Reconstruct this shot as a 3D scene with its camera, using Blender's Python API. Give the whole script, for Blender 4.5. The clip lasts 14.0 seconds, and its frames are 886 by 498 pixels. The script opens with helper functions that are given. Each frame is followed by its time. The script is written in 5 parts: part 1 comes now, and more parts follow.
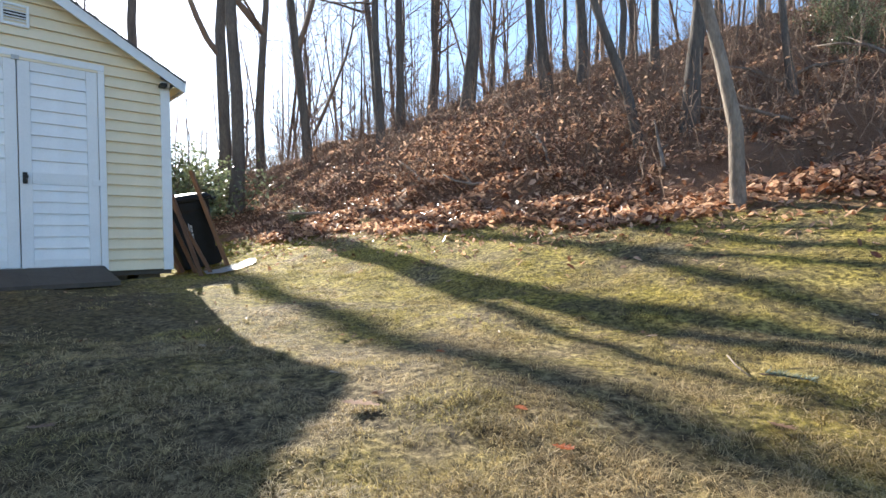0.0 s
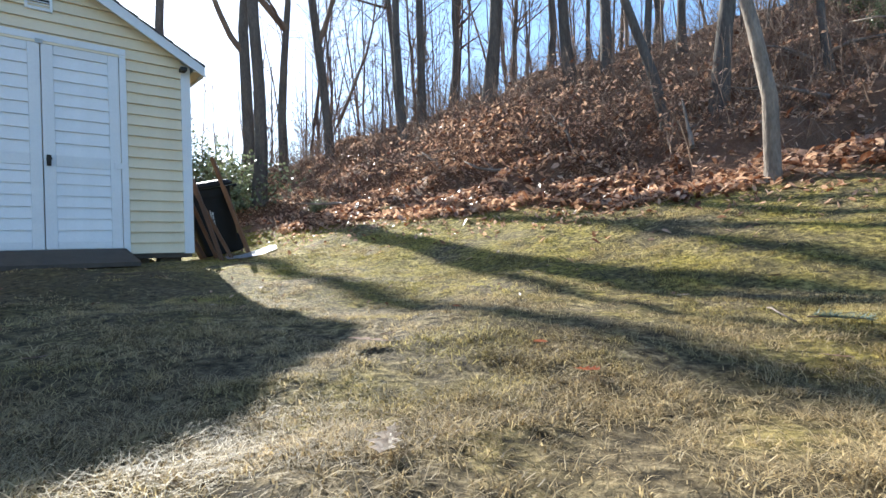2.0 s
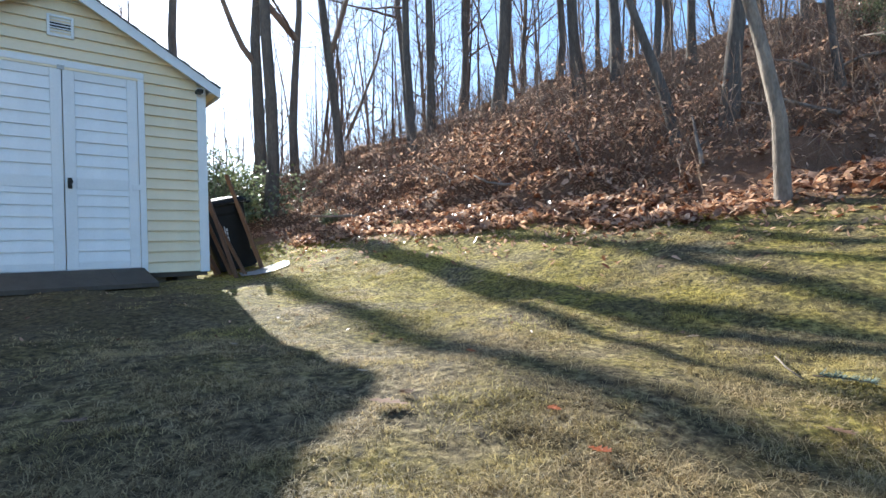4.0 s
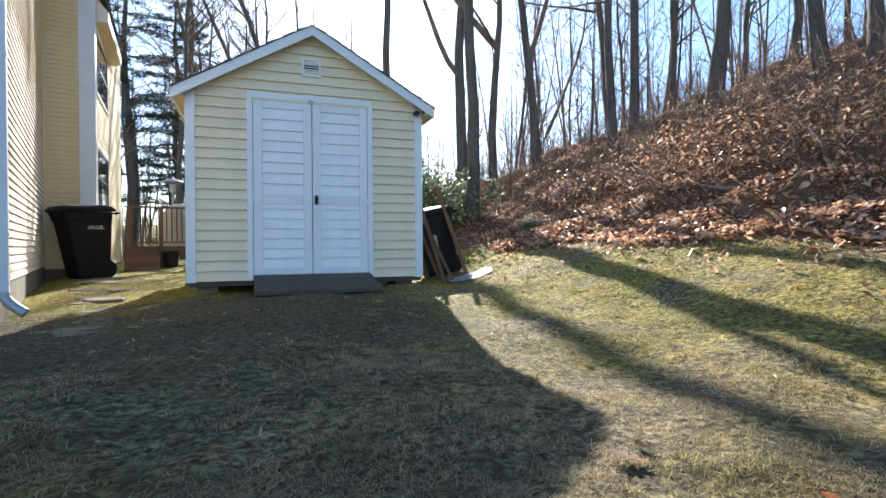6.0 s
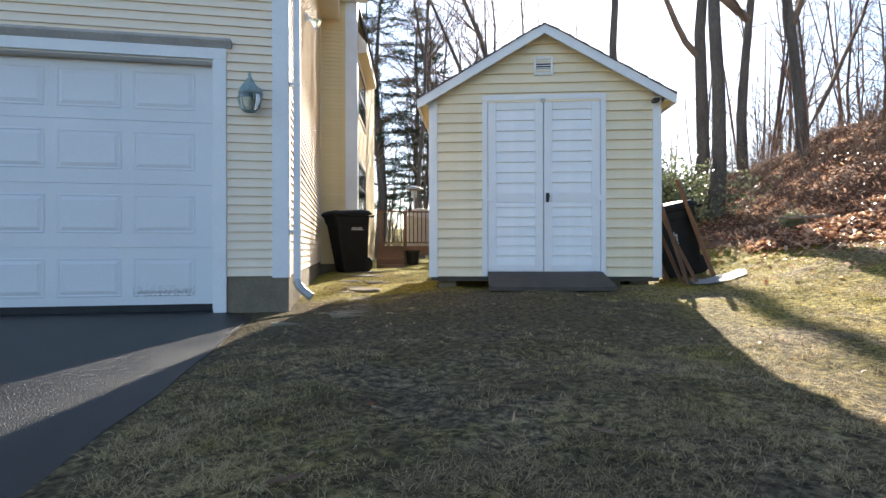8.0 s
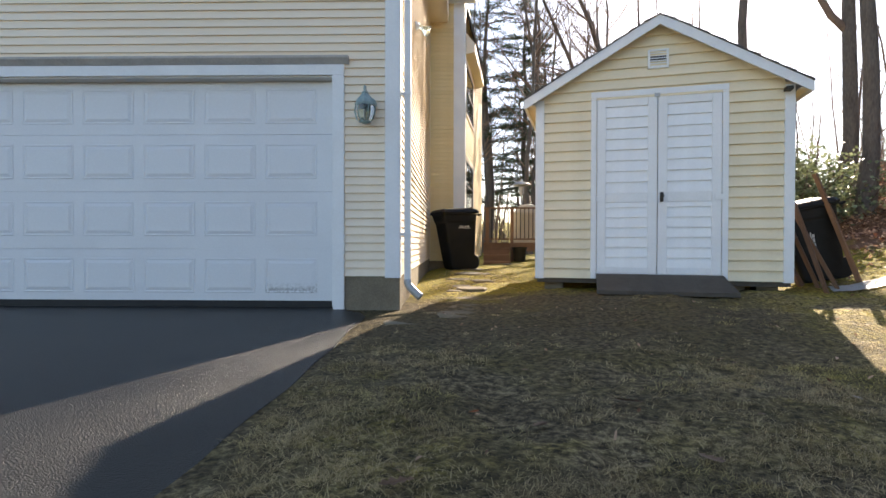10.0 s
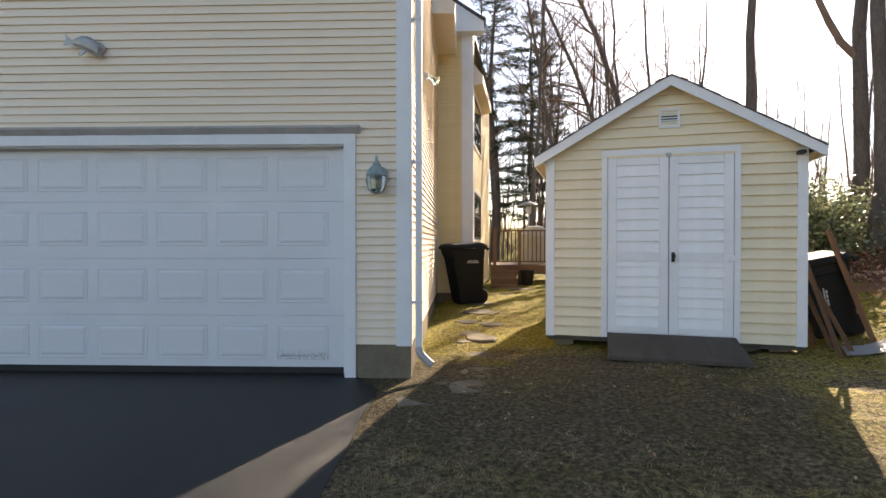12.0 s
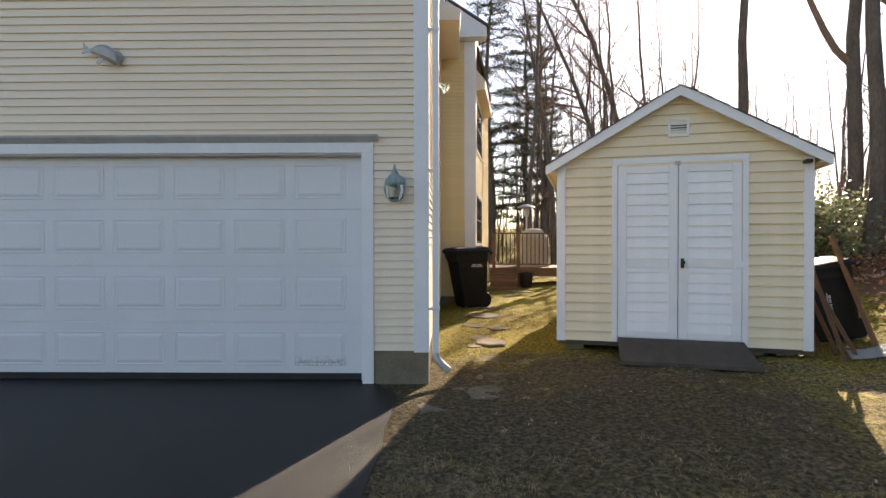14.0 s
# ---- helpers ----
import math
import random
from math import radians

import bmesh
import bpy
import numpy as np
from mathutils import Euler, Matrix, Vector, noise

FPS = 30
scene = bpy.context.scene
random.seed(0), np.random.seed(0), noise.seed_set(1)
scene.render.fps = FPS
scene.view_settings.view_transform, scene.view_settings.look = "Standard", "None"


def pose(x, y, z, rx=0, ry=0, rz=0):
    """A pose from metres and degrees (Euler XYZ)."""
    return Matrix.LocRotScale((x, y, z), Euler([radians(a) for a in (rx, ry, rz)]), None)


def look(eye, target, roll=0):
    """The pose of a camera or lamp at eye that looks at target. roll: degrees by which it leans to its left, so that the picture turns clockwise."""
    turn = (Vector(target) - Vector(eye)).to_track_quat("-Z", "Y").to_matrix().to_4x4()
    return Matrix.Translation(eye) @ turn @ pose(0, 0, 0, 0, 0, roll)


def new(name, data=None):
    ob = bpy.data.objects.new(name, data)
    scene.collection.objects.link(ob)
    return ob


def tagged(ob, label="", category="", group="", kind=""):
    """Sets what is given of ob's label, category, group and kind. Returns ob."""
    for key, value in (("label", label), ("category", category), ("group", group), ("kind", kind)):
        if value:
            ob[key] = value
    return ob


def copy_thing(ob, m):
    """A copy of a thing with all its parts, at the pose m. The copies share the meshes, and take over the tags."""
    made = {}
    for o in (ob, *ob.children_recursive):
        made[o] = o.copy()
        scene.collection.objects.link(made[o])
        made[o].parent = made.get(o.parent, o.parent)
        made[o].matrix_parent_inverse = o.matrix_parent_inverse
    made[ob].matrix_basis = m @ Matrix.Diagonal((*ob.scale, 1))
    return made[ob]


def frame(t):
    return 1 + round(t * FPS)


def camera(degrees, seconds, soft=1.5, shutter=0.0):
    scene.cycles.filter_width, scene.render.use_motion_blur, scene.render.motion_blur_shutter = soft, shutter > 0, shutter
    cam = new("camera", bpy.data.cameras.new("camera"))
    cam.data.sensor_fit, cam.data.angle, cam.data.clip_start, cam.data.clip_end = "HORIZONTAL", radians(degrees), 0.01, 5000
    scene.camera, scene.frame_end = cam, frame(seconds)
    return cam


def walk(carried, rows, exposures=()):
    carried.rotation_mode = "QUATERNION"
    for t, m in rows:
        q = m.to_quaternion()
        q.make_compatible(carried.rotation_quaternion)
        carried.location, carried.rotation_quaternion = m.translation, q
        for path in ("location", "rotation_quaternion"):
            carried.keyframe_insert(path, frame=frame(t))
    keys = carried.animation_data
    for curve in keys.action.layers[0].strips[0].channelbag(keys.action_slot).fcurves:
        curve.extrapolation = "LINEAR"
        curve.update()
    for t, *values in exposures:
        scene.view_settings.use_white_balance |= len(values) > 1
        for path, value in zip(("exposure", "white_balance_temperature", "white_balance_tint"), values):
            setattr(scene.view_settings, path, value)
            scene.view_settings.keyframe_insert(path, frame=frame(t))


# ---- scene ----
cam = camera(79.8, 14.0)
PATH = [
    (0, (0.899, -4.871, 0.412), (2.528, -3.711, 0.384), -0.9),
    (0.5, (0.847, -4.897, 0.351), (2.462, -3.717, 0.327), -1.0),
    (1, (0.833, -4.882, 0.298), (2.435, -3.684, 0.273), -1.1),
    (1.5, (0.894, -4.852, 0.252), (2.481, -3.635, 0.227), -1.2),
    (2, (1.002, -4.829, 0.209), (2.578, -3.598, 0.189), -1.3),
    (2.5, (1.046, -4.794, 0.209), (2.613, -3.551, 0.192), -1.1),
    (2.7, (1.05, -4.778, 0.212), (2.611, -3.526, 0.208), -1.5),
    (4.8, (0.888, -4.897, 0.474), (2.431, -3.625, 0.449), -0.7),
    (5, (0.888, -4.899, 0.481), (2.38, -3.567, 0.458), -0.8),
    (5.5, (0.85, -4.833, 0.529), (1.875, -3.116, 0.516), -0.4),
    (6, (0.824, -4.79, 0.529), (1.846, -3.071, 0.516), -0.4),
    (6.5, (0.781, -4.743, 0.517), (1.809, -3.027, 0.504), -0.5),
    (7, (0.744, -4.715, 0.497), (1.763, -2.994, 0.487), -0.6),
    (7.5, (0.712, -4.698, 0.498), (1.103, -2.737, 0.495), -0.1),
    (8, (0.749, -4.695, 0.478), (0.998, -2.71, 0.478), -0.1),
    (8.5, (0.815, -4.706, 0.471), (0.889, -2.707, 0.473), -0.1),
    (8.7, (0.82, -4.71, 0.473), (0.735, -2.712, 0.475), 0.05),
    (10.8, (0.724, -4.795, 0.636), (0.556, -2.802, 0.6), 0.1),
    (11, (0.721, -4.791, 0.665), (0.547, -2.799, 0.646), 0.1),
    (11.5, (0.706, -4.775, 0.907), (0.528, -2.783, 0.886), 0.05),
    (12, (0.708, -4.773, 1.169), (0.533, -2.78, 1.148), 0.0),
    (12.5, (0.709, -4.777, 1.252), (0.536, -2.785, 1.229), -0.02),
    (13, (0.71, -4.783, 1.25), (0.547, -2.79, 1.227), -0.05),
    (13.5, (0.671, -4.801, 1.241), (0.522, -2.806, 1.22), -0.05),
    (14, (0.477, -4.86, 1.233), (0.336, -2.866, 1.214), -0.05),
]
walk(cam, [(t, look(eye, aim, roll)) for t, eye, aim, roll in PATH], exposures=[(0, 1.58, 6050, 9), (1.2, 1.50, 5850, 7), (2.5, 1.43, 5600, 6), (5, 1.50, 5600, 6), (7, 1.56, 5900, 8), (8.5, 1.70, 6550, 12), (11, 1.72, 7250, 15), (12, 1.50, 7400, 16), (14, 1.44, 7550, 16)])


# ---------- sky and sun ----------
SUN_AZ, SUN_EL = radians(22.2), radians(26.6)
world = bpy.data.worlds.new("world")
scene.world = world
world.use_nodes = True
wt = world.node_tree
sky = wt.nodes.new("ShaderNodeTexSky")
sky.sky_type, sky.sun_disc = "NISHITA", False
sky.sun_elevation, sky.sun_rotation = SUN_EL, SUN_AZ
sky.air_density, sky.dust_density, sky.ozone_density = 1.0, 0.45, 2.2
wt.nodes["Background"].inputs["Strength"].default_value = 0.097
wt.links.new(sky.outputs["Color"], wt.nodes["Background"].inputs["Color"])
sun_dir = Vector((math.sin(SUN_AZ) * math.cos(SUN_EL), math.cos(SUN_AZ) * math.cos(SUN_EL), math.sin(SUN_EL)))
sun = new("sun", bpy.data.lights.new("sun", "SUN"))
sun.data.energy, sun.data.angle, sun.data.color = 5.0, radians(0.55), (1.0, 0.905, 0.76)
sun.matrix_world = look(sun_dir * 60, (0, 0, 0))


# ---------- materials ----------
def material(name, low, high, rough=0.6, scale=6.0, fine=60.0, bump=0.2, metal=0.0, piece=0.0, island=0.0, stretch=(1, 1, 1), through_light=0.0, spec=0.5, streak=0.0):
    m = bpy.data.materials.new(name)
    m.use_nodes = True
    nt = m.node_tree
    n, l = nt.nodes, nt.links
    b = n["Principled BSDF"]
    co = n.new("ShaderNodeTexCoord")
    mp = n.new("ShaderNodeMapping")
    mp.inputs["Scale"].default_value = stretch
    l.new(co.outputs["Object"], mp.inputs["Vector"])
    big = n.new("ShaderNodeTexNoise")
    big.inputs["Scale"].default_value, big.inputs["Detail"].default_value = scale, 5
    small = n.new("ShaderNodeTexNoise")
    small.inputs["Scale"].default_value, small.inputs["Detail"].default_value = fine, 3
    l.new(mp.outputs["Vector"], big.inputs["Vector"])
    l.new(mp.outputs["Vector"], small.inputs["Vector"])
    add = n.new("ShaderNodeMath")
    add.operation = "MULTIPLY_ADD"
    add.inputs[1].default_value = 0.6
    l.new(small.outputs["Fac"], add.inputs[0])
    half = n.new("ShaderNodeMath")
    half.operation = "MULTIPLY_ADD"
    half.inputs[1].default_value, half.inputs[2].default_value = 0.9, -0.25
    l.new(big.outputs["Fac"], half.inputs[0])
    l.new(half.outputs[0], add.inputs[2])
    last = add
    for amount, node, socket in ((piece, "ShaderNodeObjectInfo", "Random"), (island, "ShaderNodeNewGeometry", "Random Per Island")):
        if amount:
            src = n.new(node)
            mix = n.new("ShaderNodeMath")
            mix.operation = "MULTIPLY_ADD"
            mix.inputs[1].default_value = amount
            off = n.new("ShaderNodeMath")
            off.operation = "SUBTRACT"
            off.inputs[1].default_value = amount / 2
            l.new(last.outputs[0], off.inputs[0])
            l.new(src.outputs[socket], mix.inputs[0])
            l.new(off.outputs[0], mix.inputs[2])
            last = mix
    ramp = n.new("ShaderNodeValToRGB")
    ramp.color_ramp.elements[0].color, ramp.color_ramp.elements[1].color = (*low, 1), (*high, 1)
    ramp.color_ramp.elements[0].position, ramp.color_ramp.elements[1].position = 0.15, 0.85
    l.new(last.outputs[0], ramp.inputs["Fac"])
    l.new(ramp.outputs["Color"], b.inputs["Base Color"])
    b.inputs["Roughness"].default_value, b.inputs["Metallic"].default_value = rough, metal
    b.inputs["Specular IOR Level"].default_value = spec
    if bump:
        bp = n.new("ShaderNodeBump")
        bp.inputs["Strength"].default_value, bp.inputs["Distance"].default_value = bump, 0.02
        l.new(add.outputs[0], bp.inputs["Height"])
        l.new(bp.outputs["Normal"], b.inputs["Normal"])
    if through_light:
        tr = n.new("ShaderNodeBsdfTranslucent")
        l.new(ramp.outputs["Color"], tr.inputs["Color"])
        mx = n.new("ShaderNodeMixShader")
        mx.inputs["Fac"].default_value = through_light
        l.new(b.outputs[0], mx.inputs[1])
        l.new(tr.outputs[0], mx.inputs[2])
        l.new(mx.outputs[0], n["Material Output"].inputs["Surface"])
    return m


def ground_material():
    m = bpy.data.materials.new("lawn_and_litter")
    m.use_nodes = True
    nt = m.node_tree
    n, l = nt.nodes, nt.links
    b = n["Principled BSDF"]
    geo = n.new("ShaderNodeNewGeometry")

    def noise_at(scale, detail=5, rough=0.6):
        t = n.new("ShaderNodeTexNoise")
        t.inputs["Scale"].default_value, t.inputs["Detail"].default_value, t.inputs["Roughness"].default_value = scale, detail, rough
        l.new(geo.outputs["Position"], t.inputs["Vector"])
        return t

    def ramp(src, stops):
        r = n.new("ShaderNodeValToRGB")
        while len(r.color_ramp.elements) < len(stops):
            r.color_ramp.elements.new(0.5)
        for e, (p, c) in zip(r.color_ramp.elements, stops):
            e.position, e.color = p, (*c, 1)
        l.new(src, r.inputs["Fac"])
        return r

    def blend(fac, a, c):
        x = n.new("ShaderNodeMix")
        x.data_type = "RGBA"
        l.new(fac, x.inputs["Factor"])
        l.new(a, x.inputs[6])
        l.new(c, x.inputs[7])
        return x.outputs[2]

    patches, grain, thatch = noise_at(1.3), noise_at(28, 8, 0.7), noise_at(140, 4, 0.7)
    straw = ramp(grain.outputs["Fac"], [(0.37, (0.045, 0.033, 0.019)), (0.5, (0.20, 0.15, 0.08)), (0.64, (0.56, 0.435, 0.24))])
    moss = ramp(grain.outputs["Fac"], [(0.36, (0.042, 0.034, 0.01)), (0.49, (0.25, 0.197, 0.04)), (0.62, (0.62, 0.48, 0.11))])
    east = n.new("ShaderNodeSeparateXYZ")
    l.new(geo.outputs["Position"], east.inputs[0])
    gain = n.new("ShaderNodeMapRange")
    gain.inputs["From Min"].default_value, gain.inputs["From Max"].default_value = 2.0, 3.8
    gain.inputs["To Max"].default_value = 0.13
    l.new(east.outputs["X"], gain.inputs["Value"])
    lush = n.new("ShaderNodeMath")
    l.new(patches.outputs["Fac"], lush.inputs[0])
    l.new(gain.outputs[0], lush.inputs[1])
    patch = ramp(lush.outputs[0], [(0.47, (0, 0, 0)), (0.68, (1, 1, 1))])
    lawn = blend(patch.outputs["Color"], straw.outputs["Color"], moss.outputs["Color"])
    # Soil before the shed also paints in some shade, up to its shadow edge.
    soil = ramp(grain.outputs["Fac"], [(0.34, (0.036, 0.028, 0.015)), (0.52, (0.11, 0.084, 0.046)), (0.7, (0.22, 0.17, 0.095))])
    near_y = n.new("ShaderNodeSeparateXYZ")
    l.new(geo.outputs["Position"], near_y.inputs[0])
    spread = n.new("ShaderNodeMath")
    spread.operation = "MULTIPLY_ADD"
    spread.inputs[1].default_value = 3.2
    l.new(patches.outputs["Fac"], spread.inputs[0])
    l.new(near_y.outputs["Y"], spread.inputs[2])
    bare = n.new("ShaderNodeMapRange")
    bare.inputs["From Min"].default_value, bare.inputs["From Max"].default_value = -1.6, 0.3
    bare.inputs["To Max"].default_value = 0.85
    l.new(spread.outputs[0], bare.inputs["Value"])
    bank = n.new("ShaderNodeMapRange")
    bank.inputs["From Min"].default_value, bank.inputs["From Max"].default_value = 3.5, 2.6
    l.new(near_y.outputs["X"], bank.inputs["Value"])
    worn = n.new("ShaderNodeMath")
    worn.operation = "MULTIPLY"
    l.new(bare.outputs[0], worn.inputs[0])
    l.new(bank.outputs[0], worn.inputs[1])
    lawn = blend(worn.outputs[0], lawn, soil.outputs["Color"])
    # Soil patches to the south; they also paint tree shade into the foreground.
    thin = ramp(noise_at(3.1, 6, 0.65).outputs["Fac"], [(0.42, (0, 0, 0)), (0.58, (0.7, 0.7, 0.7))])
    south = n.new("ShaderNodeMapRange")
    south.inputs["From Min"].default_value, south.inputs["From Max"].default_value = -1.4, -3.0
    l.new(near_y.outputs["Y"], south.inputs["Value"])
    sparse = n.new("ShaderNodeMath")
    sparse.operation = "MULTIPLY"
    l.new(thin.outputs["Color"], sparse.inputs[0])
    l.new(south.outputs[0], sparse.inputs[1])
    lawn = blend(sparse.outputs[0], lawn, soil.outputs["Color"])
    side_path = n.new("ShaderNodeMapRange")
    side_path.inputs["From Min"].default_value, side_path.inputs["From Max"].default_value = 2.1, 3.1
    l.new(spread.outputs[0], side_path.inputs["Value"])
    mossy = n.new("ShaderNodeMath")
    mossy.operation = "MULTIPLY"
    l.new(side_path.outputs[0], mossy.inputs[0])
    mossy.inputs[1].default_value = 0.95
    path_moss = ramp(grain.outputs["Fac"], [(0.36, (0.05, 0.042, 0.008)), (0.5, (0.25, 0.20, 0.025)), (0.64, (0.58, 0.47, 0.06))])
    lawn = blend(mossy.outputs[0], lawn, path_moss.outputs["Color"])
    litter = ramp(thatch.outputs["Fac"], [(0.3, (0.05, 0.026, 0.015)), (0.5, (0.20, 0.105, 0.06)), (0.7, (0.46, 0.27, 0.165))])
    sep = n.new("ShaderNodeSeparateXYZ")
    l.new(geo.outputs["Position"], sep.inputs[0])
    edge = noise_at(2.2, 6)
    shift = n.new("ShaderNodeMath")
    shift.operation = "MULTIPLY_ADD"
    shift.inputs[1].default_value = 1.2
    l.new(edge.outputs["Fac"], shift.inputs[0])
    l.new(sep.outputs["X"], shift.inputs[2])
    mask = n.new("ShaderNodeMapRange")
    mask.inputs["From Min"].default_value, mask.inputs["From Max"].default_value = 6.55, 6.95
    l.new(shift.outputs[0], mask.inputs["Value"])
    l.new(blend(mask.outputs[0], lawn, litter.outputs["Color"]), b.inputs["Base Color"])
    b.inputs["Roughness"].default_value, b.inputs["Specular IOR Level"].default_value = 0.9, 0.2
    bp = n.new("ShaderNodeBump")
    bp.inputs["Strength"].default_value, bp.inputs["Distance"].default_value = 0.9, 0.05
    l.new(grain.outputs["Fac"], bp.inputs["Height"])
    l.new(bp.outputs["Normal"], b.inputs["Normal"])
    return m


def grass_material():
    """Straw and yellow-green blades mixed in patches, greener towards the bank; light shines through them."""
    m = material("dormant_grass", (0.15, 0.106, 0.05), (0.72, 0.56, 0.30), 0.6, 1.1, 7, 0.0, island=0.8, through_light=0.5)
    n, l = m.node_tree.nodes, m.node_tree.links
    straw = next(x for x in n if x.type == "VALTORGB")
    green = n.new("ShaderNodeValToRGB")
    for e, c in zip(green.color_ramp.elements, ((0.12, 0.104, 0.03, 1), (0.66, 0.55, 0.16, 1))):
        e.color = c
    green.color_ramp.elements[0].position, green.color_ramp.elements[1].position = 0.15, 0.85
    l.new(straw.inputs["Fac"].links[0].from_socket, green.inputs["Fac"])
    geo = n.new("ShaderNodeNewGeometry")
    east = n.new("ShaderNodeSeparateXYZ")
    l.new(geo.outputs["Position"], east.inputs[0])
    gain = n.new("ShaderNodeMapRange")
    gain.inputs["From Min"].default_value, gain.inputs["From Max"].default_value, gain.inputs["To Max"].default_value = 2.0, 4.6, 0.2
    l.new(east.outputs["X"], gain.inputs["Value"])
    patch = n.new("ShaderNodeTexNoise")
    patch.inputs["Scale"].default_value, patch.inputs["Detail"].default_value = 1.6, 5
    l.new(geo.outputs["Position"], patch.inputs["Vector"])
    lush = n.new("ShaderNodeMath")
    l.new(patch.outputs["Fac"], lush.inputs[0])
    l.new(gain.outputs[0], lush.inputs[1])
    cut = n.new("ShaderNodeMapRange")
    cut.inputs["From Min"].default_value, cut.inputs["From Max"].default_value = 0.52, 0.76
    l.new(lush.outputs[0], cut.inputs["Value"])
    mix = n.new("ShaderNodeMix")
    mix.data_type = "RGBA"
    l.new(cut.outputs[0], mix.inputs["Factor"])
    l.new(straw.outputs["Color"], mix.inputs[6])
    l.new(green.outputs["Color"], mix.inputs[7])
    for x in n:
        if x.type in ("BSDF_PRINCIPLED", "BSDF_TRANSLUCENT"):
            l.new(mix.outputs[2], x.inputs[0])
    return m


def glass_material(name, tint, rough=0.03):
    m = bpy.data.materials.new(name)
    m.use_nodes = True
    b = m.node_tree.nodes["Principled BSDF"]
    b.inputs["Base Color"].default_value, b.inputs["Roughness"].default_value = (*tint, 1), rough
    b.inputs["Transmission Weight"].default_value, b.inputs["IOR"].default_value = 1.0, 1.45
    return m


GROUND = ground_material()
ASPHALT = material("asphalt", (0.006, 0.006, 0.006), (0.026, 0.024, 0.021), 0.38, 1.5, 160, 0.9, spec=0.35)
CREAM = material("cream_vinyl_siding", (0.79, 0.665, 0.51), (0.86, 0.74, 0.585), 0.55, 3, 45, 0.06, piece=0.25, stretch=(1, 1, 1))
# The cream siding again, with warm bounce light put into its colour.
WARM_LIT_CREAM = material("warm_lit_siding", (0.74, 0.575, 0.285), (0.82, 0.655, 0.36), 0.55, 3, 45, 0.06, piece=0.25)
SHED_CREAM = material("pale_yellow_siding", (0.71, 0.605, 0.42), (0.80, 0.695, 0.50), 0.5, 3, 40, 0.06, piece=0.3)
WHITE = material("white_paint", (0.70, 0.71, 0.72), (0.80, 0.81, 0.82), 0.5, 4, 50, 0.08)
DOOR_WHITE = material("white_slats", (0.74, 0.75, 0.76), (0.84, 0.85, 0.86), 0.45, 4, 50, 0.06, piece=0.2)
GARAGE_WHITE = material("garage_door_paint", (0.64, 0.65, 0.67), (0.72, 0.73, 0.75), 0.45, 2, 70, 0.08)
CONCRETE = material("concrete", (0.12, 0.098, 0.068), (0.26, 0.215, 0.15), 0.9, 5, 80, 0.4)
SHINGLE = material("shingles", (0.05, 0.05, 0.052), (0.12, 0.115, 0.11), 0.9, 8, 120, 0.5)
RAMP_WOOD = material("weathered_ramp_wood", (0.05, 0.04, 0.031), (0.095, 0.078, 0.06), 0.85, 4, 40, 0.3, stretch=(2, 1, 1), piece=0.2)
PLANK = material("brown_lumber", (0.10, 0.048, 0.024), (0.26, 0.135, 0.065), 0.75, 3, 30, 0.3, stretch=(6, 6, 1), piece=0.6)
DECK_WOOD = material("stained_deck_wood", (0.13, 0.065, 0.035), (0.26, 0.14, 0.075), 0.7, 3, 30, 0.25, piece=0.3)
BARK = material("grey_bark", (0.05, 0.041, 0.035), (0.205, 0.17, 0.14), 0.9, 5, 40, 0.9, stretch=(1, 1, 0.25))
PALE_BARK = material("pale_bark", (0.085, 0.064, 0.048), (0.40, 0.315, 0.245), 0.85, 9, 60, 1.0, stretch=(1, 1, 0.3))
TWIG = material("twigs", (0.085, 0.055, 0.04), (0.31, 0.215, 0.155), 0.85, 3, 30, 0.0, island=0.5)
LEAF = material("oak_leaves", (0.15, 0.054, 0.024), (0.86, 0.56, 0.36), 0.42, 8, 40, 0.2, island=0.9, through_light=0.4)
GRASS = grass_material()
EVERGREEN = material("holly_leaves", (0.09, 0.115, 0.05), (0.36, 0.39, 0.21), 0.3, 6, 30, 0.0, island=0.8, through_light=0.25)
NEEDLES = material("pine_needles", (0.02, 0.04, 0.018), (0.06, 0.10, 0.045), 0.6, 4, 20, 0.0, island=0.8, through_light=0.15)
BLACK_PLASTIC = material("black_plastic", (0.007, 0.0075, 0.008), (0.018, 0.0185, 0.02), 0.62, 6, 90, 0.1, spec=0.25)
GREY_PRINT = material("grey_print", (0.45, 0.45, 0.45), (0.6, 0.6, 0.6), 0.5, 8, 60, 0.0)
STONE = material("flagstone", (0.085, 0.068, 0.042), (0.26, 0.21, 0.135), 0.9, 6, 50, 0.5, piece=0.4)
IRON = material("dark_iron", (0.015, 0.014, 0.013), (0.04, 0.036, 0.03), 0.5, 12, 80, 0.2, metal=0.6)
VERDIGRIS = material("verdigris_metal", (0.16, 0.25, 0.25), (0.40, 0.48, 0.46), 0.6, 14, 70, 0.3, metal=0.3)
GREY_METAL = material("weathered_grey_metal", (0.28, 0.28, 0.28), (0.52, 0.52, 0.50), 0.5, 12, 60, 0.2, metal=0.4)
CANVAS = material("beige_canvas", (0.42, 0.35, 0.25), (0.60, 0.52, 0.40), 0.85, 5, 60, 0.3)
SHEET = material("pale_plastic_sheet", (0.55, 0.54, 0.52), (0.72, 0.71, 0.68), 0.45, 4, 30, 0.3)
GREY_TRIM = material("weathered_grey_trim", (0.36, 0.35, 0.35), (0.55, 0.54, 0.53), 0.6, 6, 50, 0.15, stretch=(1, 1, 1))
